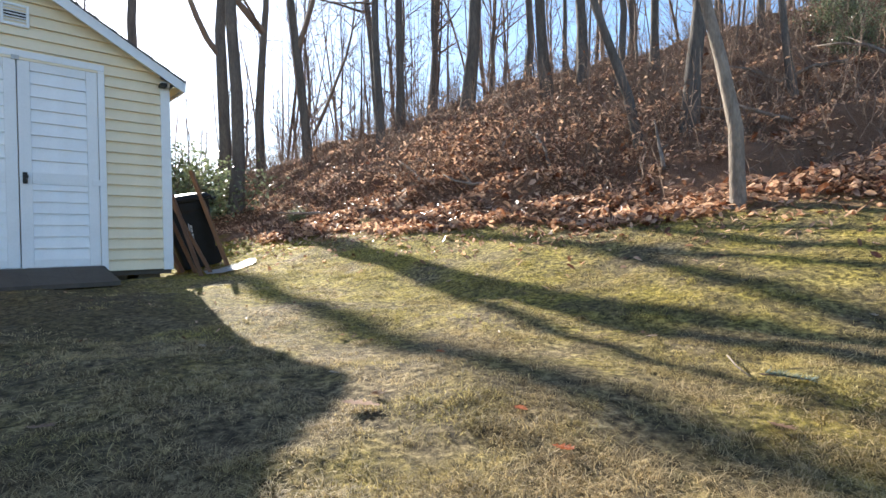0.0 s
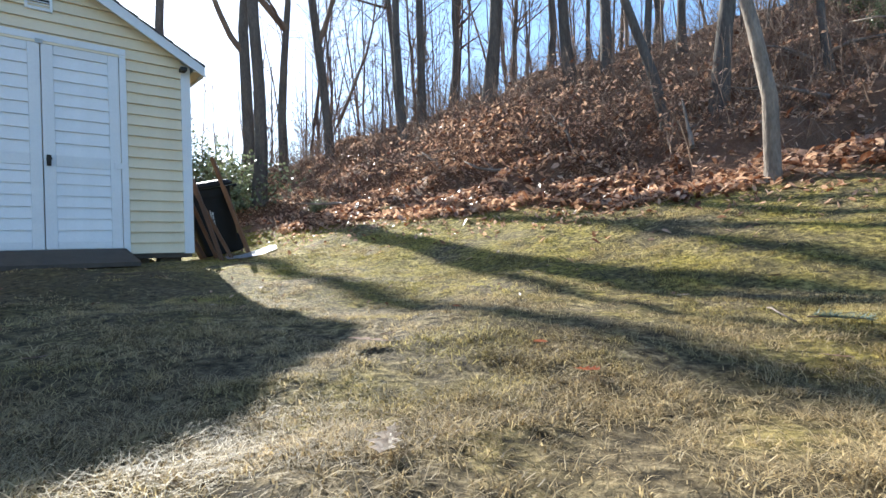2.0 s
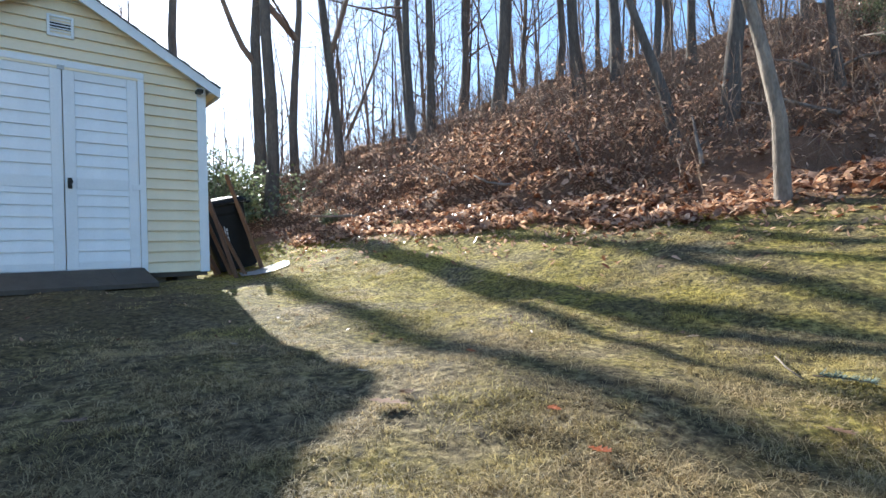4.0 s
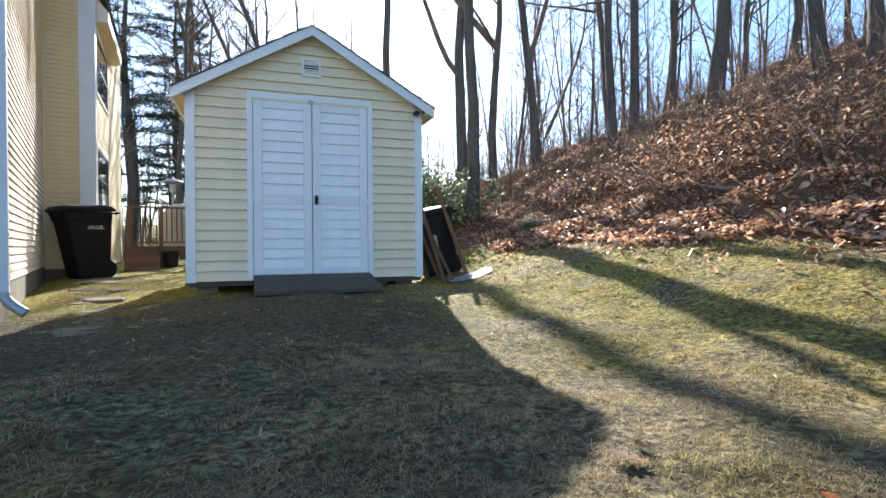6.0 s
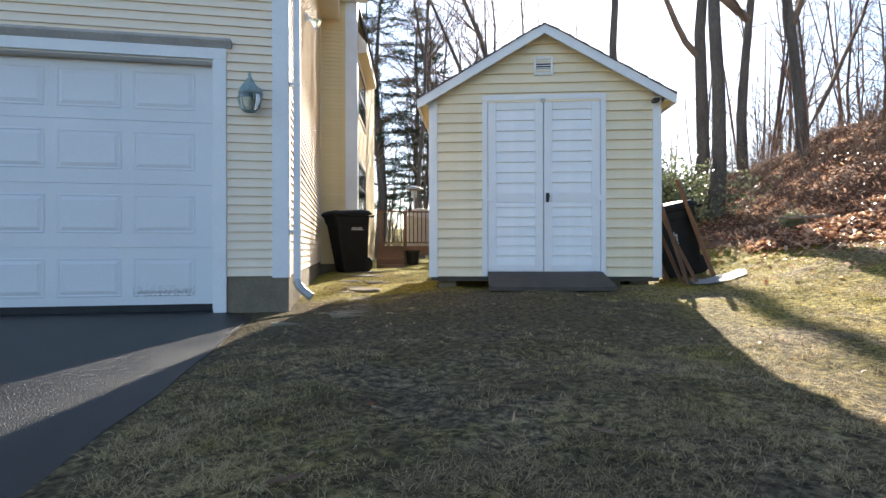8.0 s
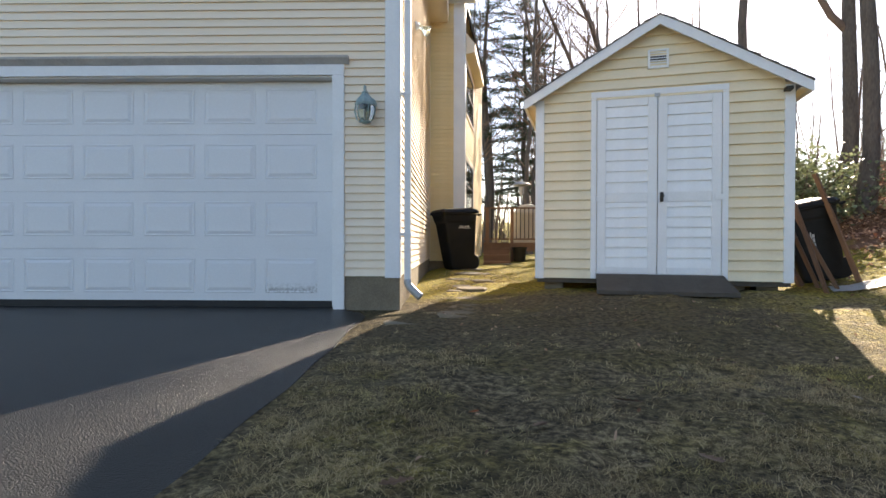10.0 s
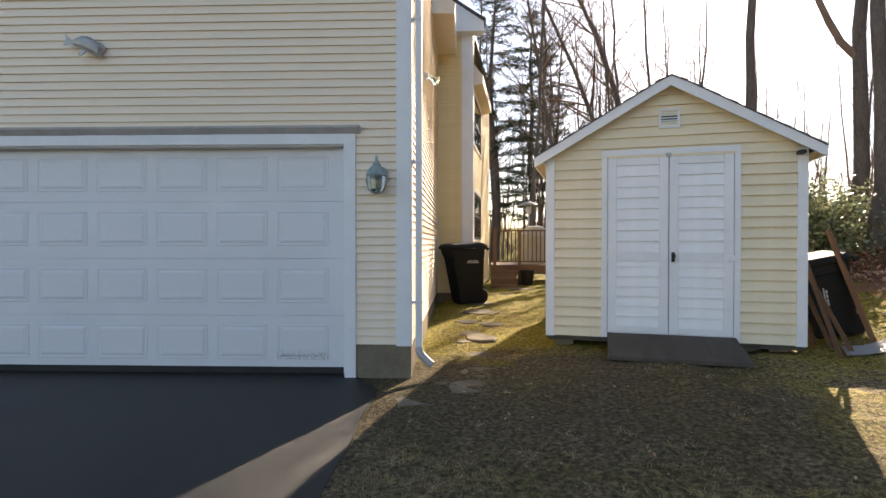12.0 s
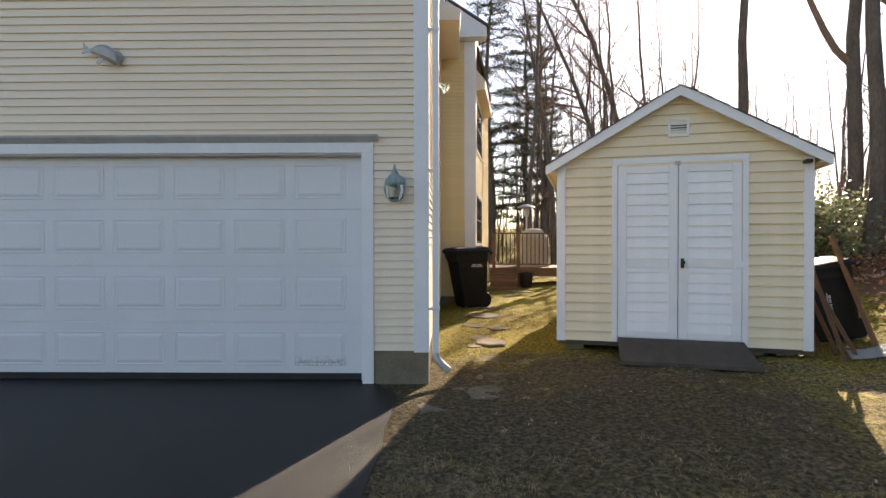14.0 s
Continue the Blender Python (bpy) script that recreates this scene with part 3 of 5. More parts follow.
# downspout at the corner
spout = tagged(empty("downspout", HOUSE_M), "white metal downspout with crinkled elbow", "downspout")
part("pipe", boxes((0.035, 0.095, 0.02, 0.085, 0.2, WALL_TOP), bevel=0.008), WHITE, spout)
t = Tubes()
bend_line = []
for k in range(25):
    u = k / 24
    bend_line.append(Vector((0.065 + 0.125 * u * u, 0.05 - 0.05 * u, 0.215 - 0.165 * u + 0.02 * math.sin(2.6 * u) * u)))
t.add(bend_line, [0.036 + (0.0035 if k % 2 else -0.002) for k in range(25)], 12)
link_mesh("elbow", t.mesh("elbow", GREY_METAL), spout, "dented grey-white flexible elbow")
for z in (0.62, 1.9, 3.2):
    part("strap", boxes((-0.01, 0.10, 0.015, 0.09, z, z + 0.025), bevel=0.002), WHITE, spout)


# ---------- shed ----------
SHED_M = pose(2.54, 0.853, 0.18, 0, 0, -11.0)
shed = tagged(empty("garden_shed", SHED_M), "pale yellow vinyl-sided garden shed with white double doors", "shed")
SW, SD, SLOPE = 1.22, 3.55, 0.575
EAVE, PEAK = 1.92, 2.62
SLAP = 0.1045
gable = lambda z: max(0.0, (PEAK - z) / SLOPE)
bm = bmesh.new()
prism(bm, [(-SW, 0), (-0.6, 0), (-0.6, 1.90), (0.6, 1.90), (0.6, 0), (SW, 0), (SW, PEAK - SW * SLOPE), (0, PEAK), (-SW, PEAK - SW * SLOPE)], 0.0, 0.09)
shed_front = part("front_wall", bm, SHED_CREAM, shed)
bm = bmesh.new()
prism(bm, [(-SW, 0), (SW, 0), (SW, PEAK - SW * SLOPE), (0, PEAK), (-SW, PEAK - SW * SLOPE)], SD - 0.09, SD)
part("back_wall", bm, SHED_CREAM, shed)
SHED_LAP = lap_mesh("siding_board", SHED_CREAM, SLAP, 0.028)
clad(shed_front, SHED_LAP, pose(-SW + 0.07, 0, 0), SW - 0.07 - 0.66, 0.0, 1.90, SLAP)
clad(shed_front, SHED_LAP, pose(0.66, 0, 0), SW - 0.07 - 0.66, 0.0, 1.90, SLAP)
z = SLAP * 18
while z < 2.55:
    half = min(gable(z), SW - 0.07)
    link_mesh("siding_board", SHED_LAP, shed_front, m=pose(-half, 0, z) @ Matrix.Diagonal((2 * half, 1, 1, 1)))
    z += SLAP
for side, rz, ox in (("left", -90, -SW), ("right", 90, SW)):
    wm = pose(ox, SD if rz < 0 else 0.0, 0, 0, 0, rz)
    w = part("side_wall", boxes((0.0 if rz < 0 else 0.09, SD if rz > 0 else SD - 0.09, 0.0, 0.08, 0, PEAK - SW * SLOPE - 0.01), bevel=0), SHED_CREAM, shed, m=wm)
    clad(w, SHED_LAP, Matrix(), SD - 0.05, 0.0, 1.8, SLAP)
for x0, x1, a, b in ((-SW - 0.02, -SW + 0.072, -SW - 0.02, -SW), (SW - 0.072, SW + 0.02, SW, SW + 0.02)):
    part("corner_trim", boxes((x0, x1, -0.024, 0, -0.01, PEAK - SW * SLOPE), (a, b, 0.0, 0.06, -0.01, PEAK - SW * SLOPE), bevel=0.003), WHITE, shed, "white corner trim")
part("floor", boxes((-SW, SW, 0.0, SD, -0.05, -0.002), bevel=0), RAMP_WOOD, shed)
# roof slabs, fascia and shingles
OV, OH = 0.15, 0.115
for s in (-1, 1):
    bm = bmesh.new()
    a = (0, PEAK + 0.012)
    e = (s * (SW + OH), PEAK + 0.012 - (SW + OH) * SLOPE)
    prism(bm, [a, e, (e[0], e[1] + 0.04), (0, a[1] + 0.045)], -OV + 0.02, SD + OV - 0.02)
    part("roof_deck", bm, WHITE, shed)
    bm = bmesh.new()
    rows = 9
    for k in range(rows):
        f0, f1 = k / rows, (k + 1) / rows + 0.01
        x0, x1 = e[0] * (1 - f0) * 1.015, e[0] * (1 - f1)
        z0, z1 = a[1] + 0.047 - abs(x0) * SLOPE, a[1] + 0.047 - abs(x1) * SLOPE
        prism(bm, [(x0, z0), (x1, z1), (x1, z1 + 0.008), (x0, z0 + 0.02)], -OV - 0.012, SD + OV + 0.012)
    part("shingle_layer", bm, SHINGLE, shed, "dark grey asphalt shingles")
    for yy in (-OV, SD + OV - 0.02):
        bm = bmesh.new()
        prism(bm, [(0, a[1] - 0.06), (e[0], e[1] - 0.055), (e[0], e[1] + 0.045), (0, a[1] + 0.047)], yy, yy + 0.02)
        part("rake_board", bm, WHITE, shed, "white rake board")
    part("eave_fascia", boxes((min(e[0], e[0] + s * 0.018), max(e[0], e[0] + s * 0.018), -OV, SD + OV, e[1] - 0.055, e[1] + 0.04), bevel=0.002), WHITE, shed)
for a, b in ((-SW - OH, -SW - 0.02), (SW + 0.02, SW + OH)):
    part("soffit", boxes((a, b, -OV + 0.02, SD + OV - 0.02, 1.84, 1.85), bevel=0), SHED_CREAM, shed)
bm = bmesh.new()
box(bm, 1.13, 1.19, -0.13, -0.03, 1.84, 1.875, 0.008)
part("bracket", bm, IRON, shed, "small dark bracket under the eave")
# door frame
for r in ((-0.66, -0.603, -0.028, 0.06, 0.0, 1.903), (0.603, 0.66, -0.028, 0.06, 0.0, 1.903), (-0.66, 0.66, -0.028, 0.06, 1.905, 1.965)):
    part("door_casing", boxes(r, bevel=0.004), WHITE, shed, "white door casing")
part("sill", boxes((-0.6, 0.6, -0.02, 0.06, 0.0, 0.055), bevel=0.004), WHITE, shed)
slat = lap_mesh("slat", DOOR_WHITE, SLAP, 0.018)
for s in (-1, 1):
    x0, x1 = (-0.598, -0.004) if s < 0 else (0.004, 0.598)
    zb, zt, zm = 0.058, 1.892, 0.85
    st = 0.088
    door = part("door", boxes((x0, x1, 0.0, 0.028, zb, zt), bevel=0.002), DOOR_WHITE, shed, "white slatted shed door, closed")
    for r in ((x0, x0 + st, -0.022, 0.0, zb, zt), (x1 - st, x1, -0.022, 0.0, zb, zt)):
        part("stile", boxes(r, bevel=0.003), WHITE, door)
    for z0, z1 in ((zb, zb + 0.065), (zm - 0.05, zm + 0.05), (zt - 0.09, zt)):
        part("rail", boxes((x0 + st + 0.001, x1 - st - 0.001, -0.020, 0.0, z0, z1), bevel=0.003), WHITE, door)
    clad(door, slat, pose(x0 + st, -0.002, 0), x1 - x0 - 2 * st, zb + 0.065, zm - 0.06, (zm - 0.05 - zb - 0.065) / 6.5)
    clad(door, slat, pose(x0 + st, -0.002, 0), x1 - x0 - 2 * st, zm + 0.05, zt - 0.1, (zt - 0.09 - zm - 0.05) / 8)
    hx = x0 + 0.02 if s < 0 else x1 - 0.02
    for z0 in (0.84,):
        part("hinge", boxes((hx - 0.035, hx + 0.035, -0.03, -0.022, z0 - 0.03, z0 + 0.03), bevel=0.003), WHITE, door)
    if s > 0:
        bm = bmesh.new()
        box(bm, x0 + 0.02, x0 + 0.055, -0.032, -0.022, 0.80, 0.90, 0.006)
        lathe(bm, [(0.012, 0), (0.014, 0.03), (0.022, 0.035), (0.02, 0.05)], 12, pose(x0 + 0.037, -0.03, 0.86, 90))
        box(bm, x0 + 0.018, x0 + 0.045, -0.075, -0.055, 0.80, 0.875, 0.008)
        part("handle", bm, IRON, door, "dark metal handle")
part("latch_plate", boxes((-0.035, 0.02, -0.036, -0.028, 1.875, 1.915), bevel=0.003), GREY_METAL, shed)
# gable vent
vent = part("vent", boxes((-0.10, -0.078, -0.034, 0, 2.168, 2.362), (0.078, 0.10, -0.034, 0, 2.168, 2.362), (-0.078, 0.078, -0.034, 0, 2.168, 2.188), (-0.078, 0.078, -0.034, 0, 2.343, 2.362), bevel=0.003), WHITE, shed, "white louvred gable vent")
part("backing", boxes((-0.078, 0.078, -0.018, -0.012, 2.188, 2.343), bevel=0), SHADE_BACKING, vent)
for k in range(6):
    bm = bmesh.new()
    box(bm, -0.078, 0.078, -0.02, 0.004, -0.002, 0.002, 0, pose(0, 0, 0, 40))
    part("slat", bm, WHITE, vent, m=pose(0, -0.018, 2.20 + k * 0.026))
# concrete blocks under the shed
for x in (-1.05, -0.45, 0.35, 0.75, 1.05):
    for y in (0.22, SD - 0.3):
        p = SHED_M @ Vector((x, y, 0))
        bl = part("concrete_block", boxes((-0.1, 0.1, -0.1, 0.1, gz(p.x, p.y) - 0.05, 0.13), bevel=0.008), CONCRETE, m=pose(p.x, p.y, 0, 0, 0, -11))
        tagged(bl, "grey concrete block under the shed", "block", "blocks under the shed")
# ramp of planks
ramp = tagged(empty("ramp", SHED_M), "weathered grey-brown wooden ramp at the shed door", "ramp")
for k in range(4):
    x0 = -0.60 + k * 0.305
    bm = bmesh.new()
    vs = box(bm, x0 + 0.0004, x0 + 0.3046, -0.66, -0.03, -0.02, 0.018, 0.0012)
    bmesh.ops.transform(bm, matrix=Matrix.Shear("XY", 4, (0, 0)), verts=bm.verts)
    for v in bm.verts:
        v.co.z += 0.035 + (v.co.y + 0.03) * 0.19
    part("plank", bm, RAMP_WOOD, ramp)
for a in (-0.58, 0.55):
    part("stringer", boxes((a, a + 0.04, -0.5, -0.04, -0.1, -0.06), bevel=0.003), RAMP_WOOD, ramp)

# ---------- junk beside the shed ----------
def on_shed(x, y):
    p = SHED_M @ Vector((x, y, 0))
    return p.x, p.y


def leaning_board(foot, head, width, thick, mat, label, name="plank"):
    """A board from its foot to its head, both (x, y, z)."""
    a, b = Vector(foot), Vector(head)
    bm = bmesh.new()
    box(bm, -width / 2, width / 2, -thick / 2, thick / 2, 0, (b - a).length, 0.004)
    m = Matrix.Translation(a) @ (b - a).to_track_quat("Z", "Y").to_matrix().to_4x4()
    return tagged(part(name, bm, mat, m=m), label, "board", "boards leaning at the shed")


for (fx, fy), (hx, hy), hz, w in (((1.52, -0.02), (1.27, 0.10), 0.86, 0.09), ((1.74, 0.3), (1.29, 0.5), 1.0, 0.09), ((1.62, 0.45), (1.28, 0.6), 0.92, 0.10), ((1.55, 0.7), (1.27, 0.85), 0.62, 0.22)):
    a, b = on_shed(fx, fy), on_shed(hx, hy)
    leaning_board((*a, gz(*a) - 0.01), (*b, hz + 0.1), w, 0.035, PLANK, "brown board leaning against the shed wall")
a, b = on_shed(2.06, 0.64), on_shed(1.72, 0.86)
leaning_board((*a, gz(*a) - 0.01), (*b, 1.32), 0.09, 0.04, PLANK, "orange-brown post leaning behind a black cart")


def wheeled_cart(name, m, label, upright_print=False):
    """A refuse cart 1.08 m tall, its front towards -y, the hinge and wheels at the back."""
    ob = tagged(empty(name, m), label, "trash can")
    bm = bmesh.new()
    prof = [(0.0, 0.21, 0.24), (0.06, 0.225, 0.255), (0.80, 0.285, 0.33), (0.84, 0.30, 0.345), (0.93, 0.31, 0.36), (0.96, 0.325, 0.375)]
    rings = []
    for z, hw, hd in prof:
        ring = []
        for cx, cy, a0 in ((hw, hd, 0), (-hw, hd, 90), (-hw, -hd, 180), (hw, -hd, 270)):
            for k in range(4):
                t = radians(a0 + 30 * k)
                r = 0.05
                ring.append(bm.verts.new((cx - math.copysign(r, cx) + r * math.cos(t), 0.36 - hd + cy - math.copysign(r, cy) + r * math.sin(t), z)))
        rings.append(ring)
    for p, q in zip(rings, rings[1:]):
        for i in range(16):
            bm.faces.new((p[i], p[(i + 1) % 16], q[(i + 1) % 16], q[i]))
    bm.faces.new(rings[0][::-1])
    bm.faces.new(rings[-1])
    part("bin", bm, BLACK_PLASTIC, ob)
    bm = bmesh.new()
    rings = []
    for z, hw, hd in ((0.955, 0.345, 0.40), (0.985, 0.35, 0.405), (1.03, 0.31, 0.36), (1.05, 0.22, 0.26)):
        rings.append([bm.verts.new((sx * hw * c1, sy * hd * c2, z + 0.02 * (sy > 0))) for sx, sy, c1, c2 in ((1, 1, 1, .85), (1, 1, .85, 1), (-1, 1, .85, 1), (-1, 1, 1, .85), (-1, -1, 1, .85), (-1, -1, .85, 1), (1, -1, .85, 1), (1, -1, 1, .85))])
    for p, q in zip(rings, rings[1:]):
        for i in range(8):
            bm.faces.new((p[i], p[(i + 1) % 8], q[(i + 1) % 8], q[i]))
    bm.faces.new(rings[0][::-1])
    bm.faces.new(rings[-1])
    part("lid", bm, BLACK_PLASTIC, ob, "domed black lid")
    t = Tubes()
    t.add([Vector((-0.27, 0.40, 0.94)), Vector((-0.27, 0.46, 0.96)), Vector((0.27, 0.46, 0.96)), Vector((0.27, 0.40, 0.94))], [0.016] * 4, 8)
    link_mesh("handle", t.mesh("handle", BLACK_PLASTIC), ob)
    for x in (-0.2, 0.2):
        bm = bmesh.new()
        lathe(bm, [(0.03, -0.03), (0.125, -0.028), (0.135, -0.015), (0.135, 0.015), (0.125, 0.028), (0.03, 0.03)], 20, pose(x, 0.32, 0.135, 0, 90))
        part("wheel", bm, BLACK_PLASTIC, ob)
    bars = bmesh.new()
    for x0, x1, z0, z1 in ((-0.12, 0.13, 0.715, 0.728), (-0.10, -0.06, 0.738, 0.758), (-0.05, -0.02, 0.735, 0.76), (0.0, 0.05, 0.74, 0.758), (0.06, 0.10, 0.737, 0.762)):
        if upright_print:
            box(bars, 0.24, 0.276, z0 - 0.70, z1 - 0.70, 0.52 + x0, 0.52 + x1)
        else:
            box(bars, 0.25, 0.286, x0 + 0.10, x1 + 0.10, z0, z1)
    part("emblem", bars, GREY_PRINT, ob, "pale bars of worn print")
    return ob


wheeled_cart("trash_cart", pose(0.21, 5.0, gz(0.21, 5.0), 0, 0, -66) @ Matrix.Diagonal((1.0, 0.92, 1.05, 1)), "black wheeled trash cart standing by the house wall")
cx, cy = on_shed(1.76, 1.1)
tipped = wheeled_cart("trash_cart", pose(cx, cy, gz(cx, cy) + 0.03, 0, -11) @ pose(0, 0, 0, 0, 0, -101) @ Matrix.Scale(0.86, 4), "black wheeled trash cart tilted behind leaning boards", True)
# pale sheet lying on the grass
bm = bmesh.new()
gridx, gridy = 10, 6
vs = {}
for i in range(gridx + 1):
    for j in range(gridy + 1):
        u, v = i / gridx, j / gridy
        x, y = on_shed(1.60 + 0.70 * u + 0.1 * v, 0.06 + 0.40 * v * (1 - 0.35 * u) + 0.30 * u)
        vs[i, j] = bm.verts.new((x, y, gz(x, y) + 0.012 + 0.008 * math.sin(5 * u + 3 * v) + 0.012 * u * u))
for i in range(gridx):
    for j in range(gridy):
        bm.faces.new((vs[i, j], vs[i + 1, j], vs[i + 1, j + 1], vs[i, j + 1]))
r = bmesh.ops.solidify(bm, geom=bm.faces[:], thickness=0.005)
tagged(part("sheet", bm, SHEET), "pale warped sheet lying on the grass", "sheet")

# ---------- wall lights ----------
lantern = tagged(empty("wall_lantern", HOUSE_M @ pose(-0.30, -0.01, 1.80)), "verdigris metal wall lantern with clear glass", "lantern")
bm = bmesh.new()
lathe(bm, [(0.05, 0), (0.062, 0.008), (0.06, 0.02), (0.02, 0.03)], 16, pose(0.03, -0.005, 0.0, 90))
part("wall_plate", bm, VERDIGRIS, lantern)
t = Tubes()
t.add([Vector((0.03, -0.02, 0.0)), Vector((0.03, -0.06, 0.06)), Vector((0.01, -0.10, 0.10)), Vector((0, -0.11, 0.06))], [0.009] * 4, 8)
link_mesh("arm", t.mesh("arm", VERDIGRIS), lantern)
bm = bmesh.new()
lathe(bm, [(0.085, -0.035), (0.09, -0.02), (0.075, 0.02), (0.045, 0.055), (0.028, 0.07), (0.03, 0.085), (0.012, 0.10), (0.014, 0.125), (0.006, 0.15)], 8, pose(0, -0.11, 0))
part("cap", bm, VERDIGRIS, lantern)
bm = bmesh.new()
lathe(bm, [(0.082, -0.036), (0.088, -0.08), (0.07, -0.15), (0.05, -0.17)], 8, pose(0, -0.11, 0))
part("glass", bm, LAMP_GLASS, lantern)
for k in range(6):
    t = Tubes()
    a = math.pi / 3 * k
    t.add([Vector((r * math.cos(a), -0.11 + r * math.sin(a), z)) for r, z in ((0.086, -0.035), (0.092, -0.08), (0.074, -0.15), (0.05, -0.175))], [0.004] * 4, 5)
    link_mesh("cage_bar", t.mesh("cage_bar", VERDIGRIS), lantern)
bm = bmesh.new()
lathe(bm, [(0.05, -0.172), (0.052, -0.18), (0.02, -0.19)], 8, pose(0, -0.11, 0))
part("base_ring", bm, VERDIGRIS, lantern)
bm = bmesh.new()
lathe(bm, [(0.012, -0.17), (0.014, -0.10), (0.022, -0.085), (0.018, -0.06), (0.006, -0.05)], 10, pose(0, -0.11, 0))
part("bulb", bm, GREY_PRINT, lantern)

fish = tagged(empty("wall_ornament", HOUSE_M @ pose(-2.95, -0.02, 2.96)), "weathered grey metal fish-shaped wall ornament", "ornament")
bm = bmesh.new()
rings = []
for k in range(9):
    u = k / 8
    cx, cz = 0.12 - 0.25 * u, -0.045 + 0.085 * u + 0.03 * math.sin(3.1 * u)
    r = 0.072 * math.sin(math.pi * (0.25 + 0.68 * u))
    rings.append([bm.verts.new((cx, -0.06 + 0.7 * r * math.cos(2 * math.pi * i / 12), cz + r * math.sin(2 * math.pi * i / 12))) for i in range(12)])
for p, q in zip(rings, rings[1:]):
    for i in range(12):
        bm.faces.new((p[i], p[(i + 1) % 12], q[(i + 1) % 12], q[i]))
bm.faces.new(rings[0][::-1])
bm.faces.new(rings[-1])
bmesh.ops.recalc_face_normals(bm, faces=bm.faces)
part("fish_body", bm, GREY_METAL, fish)
bm = bmesh.new()
prism(bm, [(-0.11, 0.03), (-0.15, 0.065), (-0.20, 0.12), (-0.195, 0.06), (-0.215, 0.015), (-0.14, 0.03), (-0.11, 0.01)], -0.066, -0.054)
part("tail_fin", bm, GREY_METAL, fish)
bm = bmesh.new()
prism(bm, [(0.06, 0.03), (0.03, 0.085), (-0.02, 0.09), (-0.05, 0.05)], -0.066, -0.056)
part("back_fin", bm, GREY_METAL, fish)
bm = bmesh.new()
prism(bm, [(0.03, -0.06), (-0.03, -0.105), (-0.05, -0.09), (-0.01, -0.04)], -0.115, -0.105)
part("side_fin", bm, GREY_METAL, fish)
bm = bmesh.new()
lathe(bm, [(0.06, 0.0), (0.065, 0.01), (0.05, 0.03), (0.015, 0.05)], 16, pose(0.07, 0.0, -0.01, 90))
part("back_plate", bm, GREY_METAL, fish)

flood = tagged(empty("flood_light", HOUSE_M @ side_m @ pose(1.7, -0.02, 3.25)), "clear glass floodlight on the garage side wall", "light")
bm = bmesh.new()
lathe(bm, [(0.05, 0), (0.055, 0.01), (0.04, 0.04), (0.02, 0.05)], 14, pose(0, 0, 0, 90))
part("mount", bm, WHITE, flood)
bm = bmesh.new()
lathe(bm, [(0.02, 0.0), (0.03, 0.05), (0.065, 0.11), (0.07, 0.13), (0.02, 0.145)], 14, pose(0, -0.05, 0, 125, 0, 0))
part("bulb", bm, LAMP_GLASS, flood)

# ---------- flagstone path ----------
rs = random.Random(5)
stone_path = [(0.5, 4.97, 0.24), (0.57, 3.84, 0.26), (0.4, 2.99, 0.18), (0.73, 2.86, 0.14), (0.56, 2.17, 0.23), (0.6, 1.87, 0.18), (0.4, 1.7, 0.09), (0.63, 0.96, 0.22), (0.6, 0.27, 0.17), (0.55, -0.25, 0.18), (0.35, -0.14, 0.1), (0.13, -0.62, 0.18), (1.02, 7.2, 0.32), (1.46, 8.83, 0.29), (0.32, 0.79, 0.09)]
for sx, sy, r in stone_path:
    bm = bmesh.new()
    k = rs.randint(6, 8)
    ring = [(r * rs.uniform(0.95, 1.25) * math.cos(2 * math.pi * i / k + rs.uniform(-0.2, 0.2)), 1.15 * r * rs.uniform(0.8, 1.1) * math.sin(2 * math.pi * i / k)) for i in range(k)]
    z = gz(sx, sy) - (0.02 if sy > 1.5 else 0.031)
    lo = [bm.verts.new((x * 1.03, y * 1.03, z - 0.03)) for x, y in ring]
    mid = [bm.verts.new((x * 1.02, y * 1.02, z + 0.018)) for x, y in ring]
    hi = [bm.verts.new((x * 0.94, y * 0.94, z + 0.03 + rs.uniform(-0.003, 0.003))) for x, y in ring]
    for p, q in ((lo, mid), (mid, hi)):
        for i in range(k):
            bm.faces.new((p[i], p[(i + 1) % k], q[(i + 1) % k], q[i]))
    bm.faces.new(hi)
    tagged(part("flagstone", bm, STONE, m=pose(sx, sy, 0, rs.uniform(-1.5, 1.5), rs.uniform(-1.5, 1.5), 0)), "flat grey-brown flagstone set in the grass", "stone", "stepping stones")

# ---------- deck ----------
deck = tagged(empty("deck", pose(0.75, 10.3, 0)), "brown stained wooden deck with railing", "deck")
DZ = 0.56
for k in range(16):
    part("deck_board", boxes((0.0, 6.5, 0.14 * k, 0.14 * k + 0.134, DZ - 0.03, DZ), bevel=0), DECK_WOOD, deck)
part("rim_joist", boxes((0.0, 6.5, -0.04, -0.002, DZ - 0.24, DZ), bevel=0.003), DECK_WOOD, deck)
for x in (0.06, 0.75, 2.1, 3.5, 4.9, 6.3):
    part("post", boxes((x, x + 0.09, -0.135, -0.042, -0.1, DZ + 0.95), bevel=0.004), DECK_WOOD, deck)
part("top_rail", boxes((0.0, 6.4, -0.15, -0.03, DZ + 0.95, DZ + 0.99), bevel=0.004), DECK_WOOD, deck)
part("bottom_rail", boxes((0.0, 6.3, -0.11, -0.07, DZ + 0.08, DZ + 0.12), bevel=0.003), DECK_WOOD, deck)
balu = boxes((0, 0.022, -0.1, -0.078, DZ + 0.12, DZ + 0.95), bevel=0)
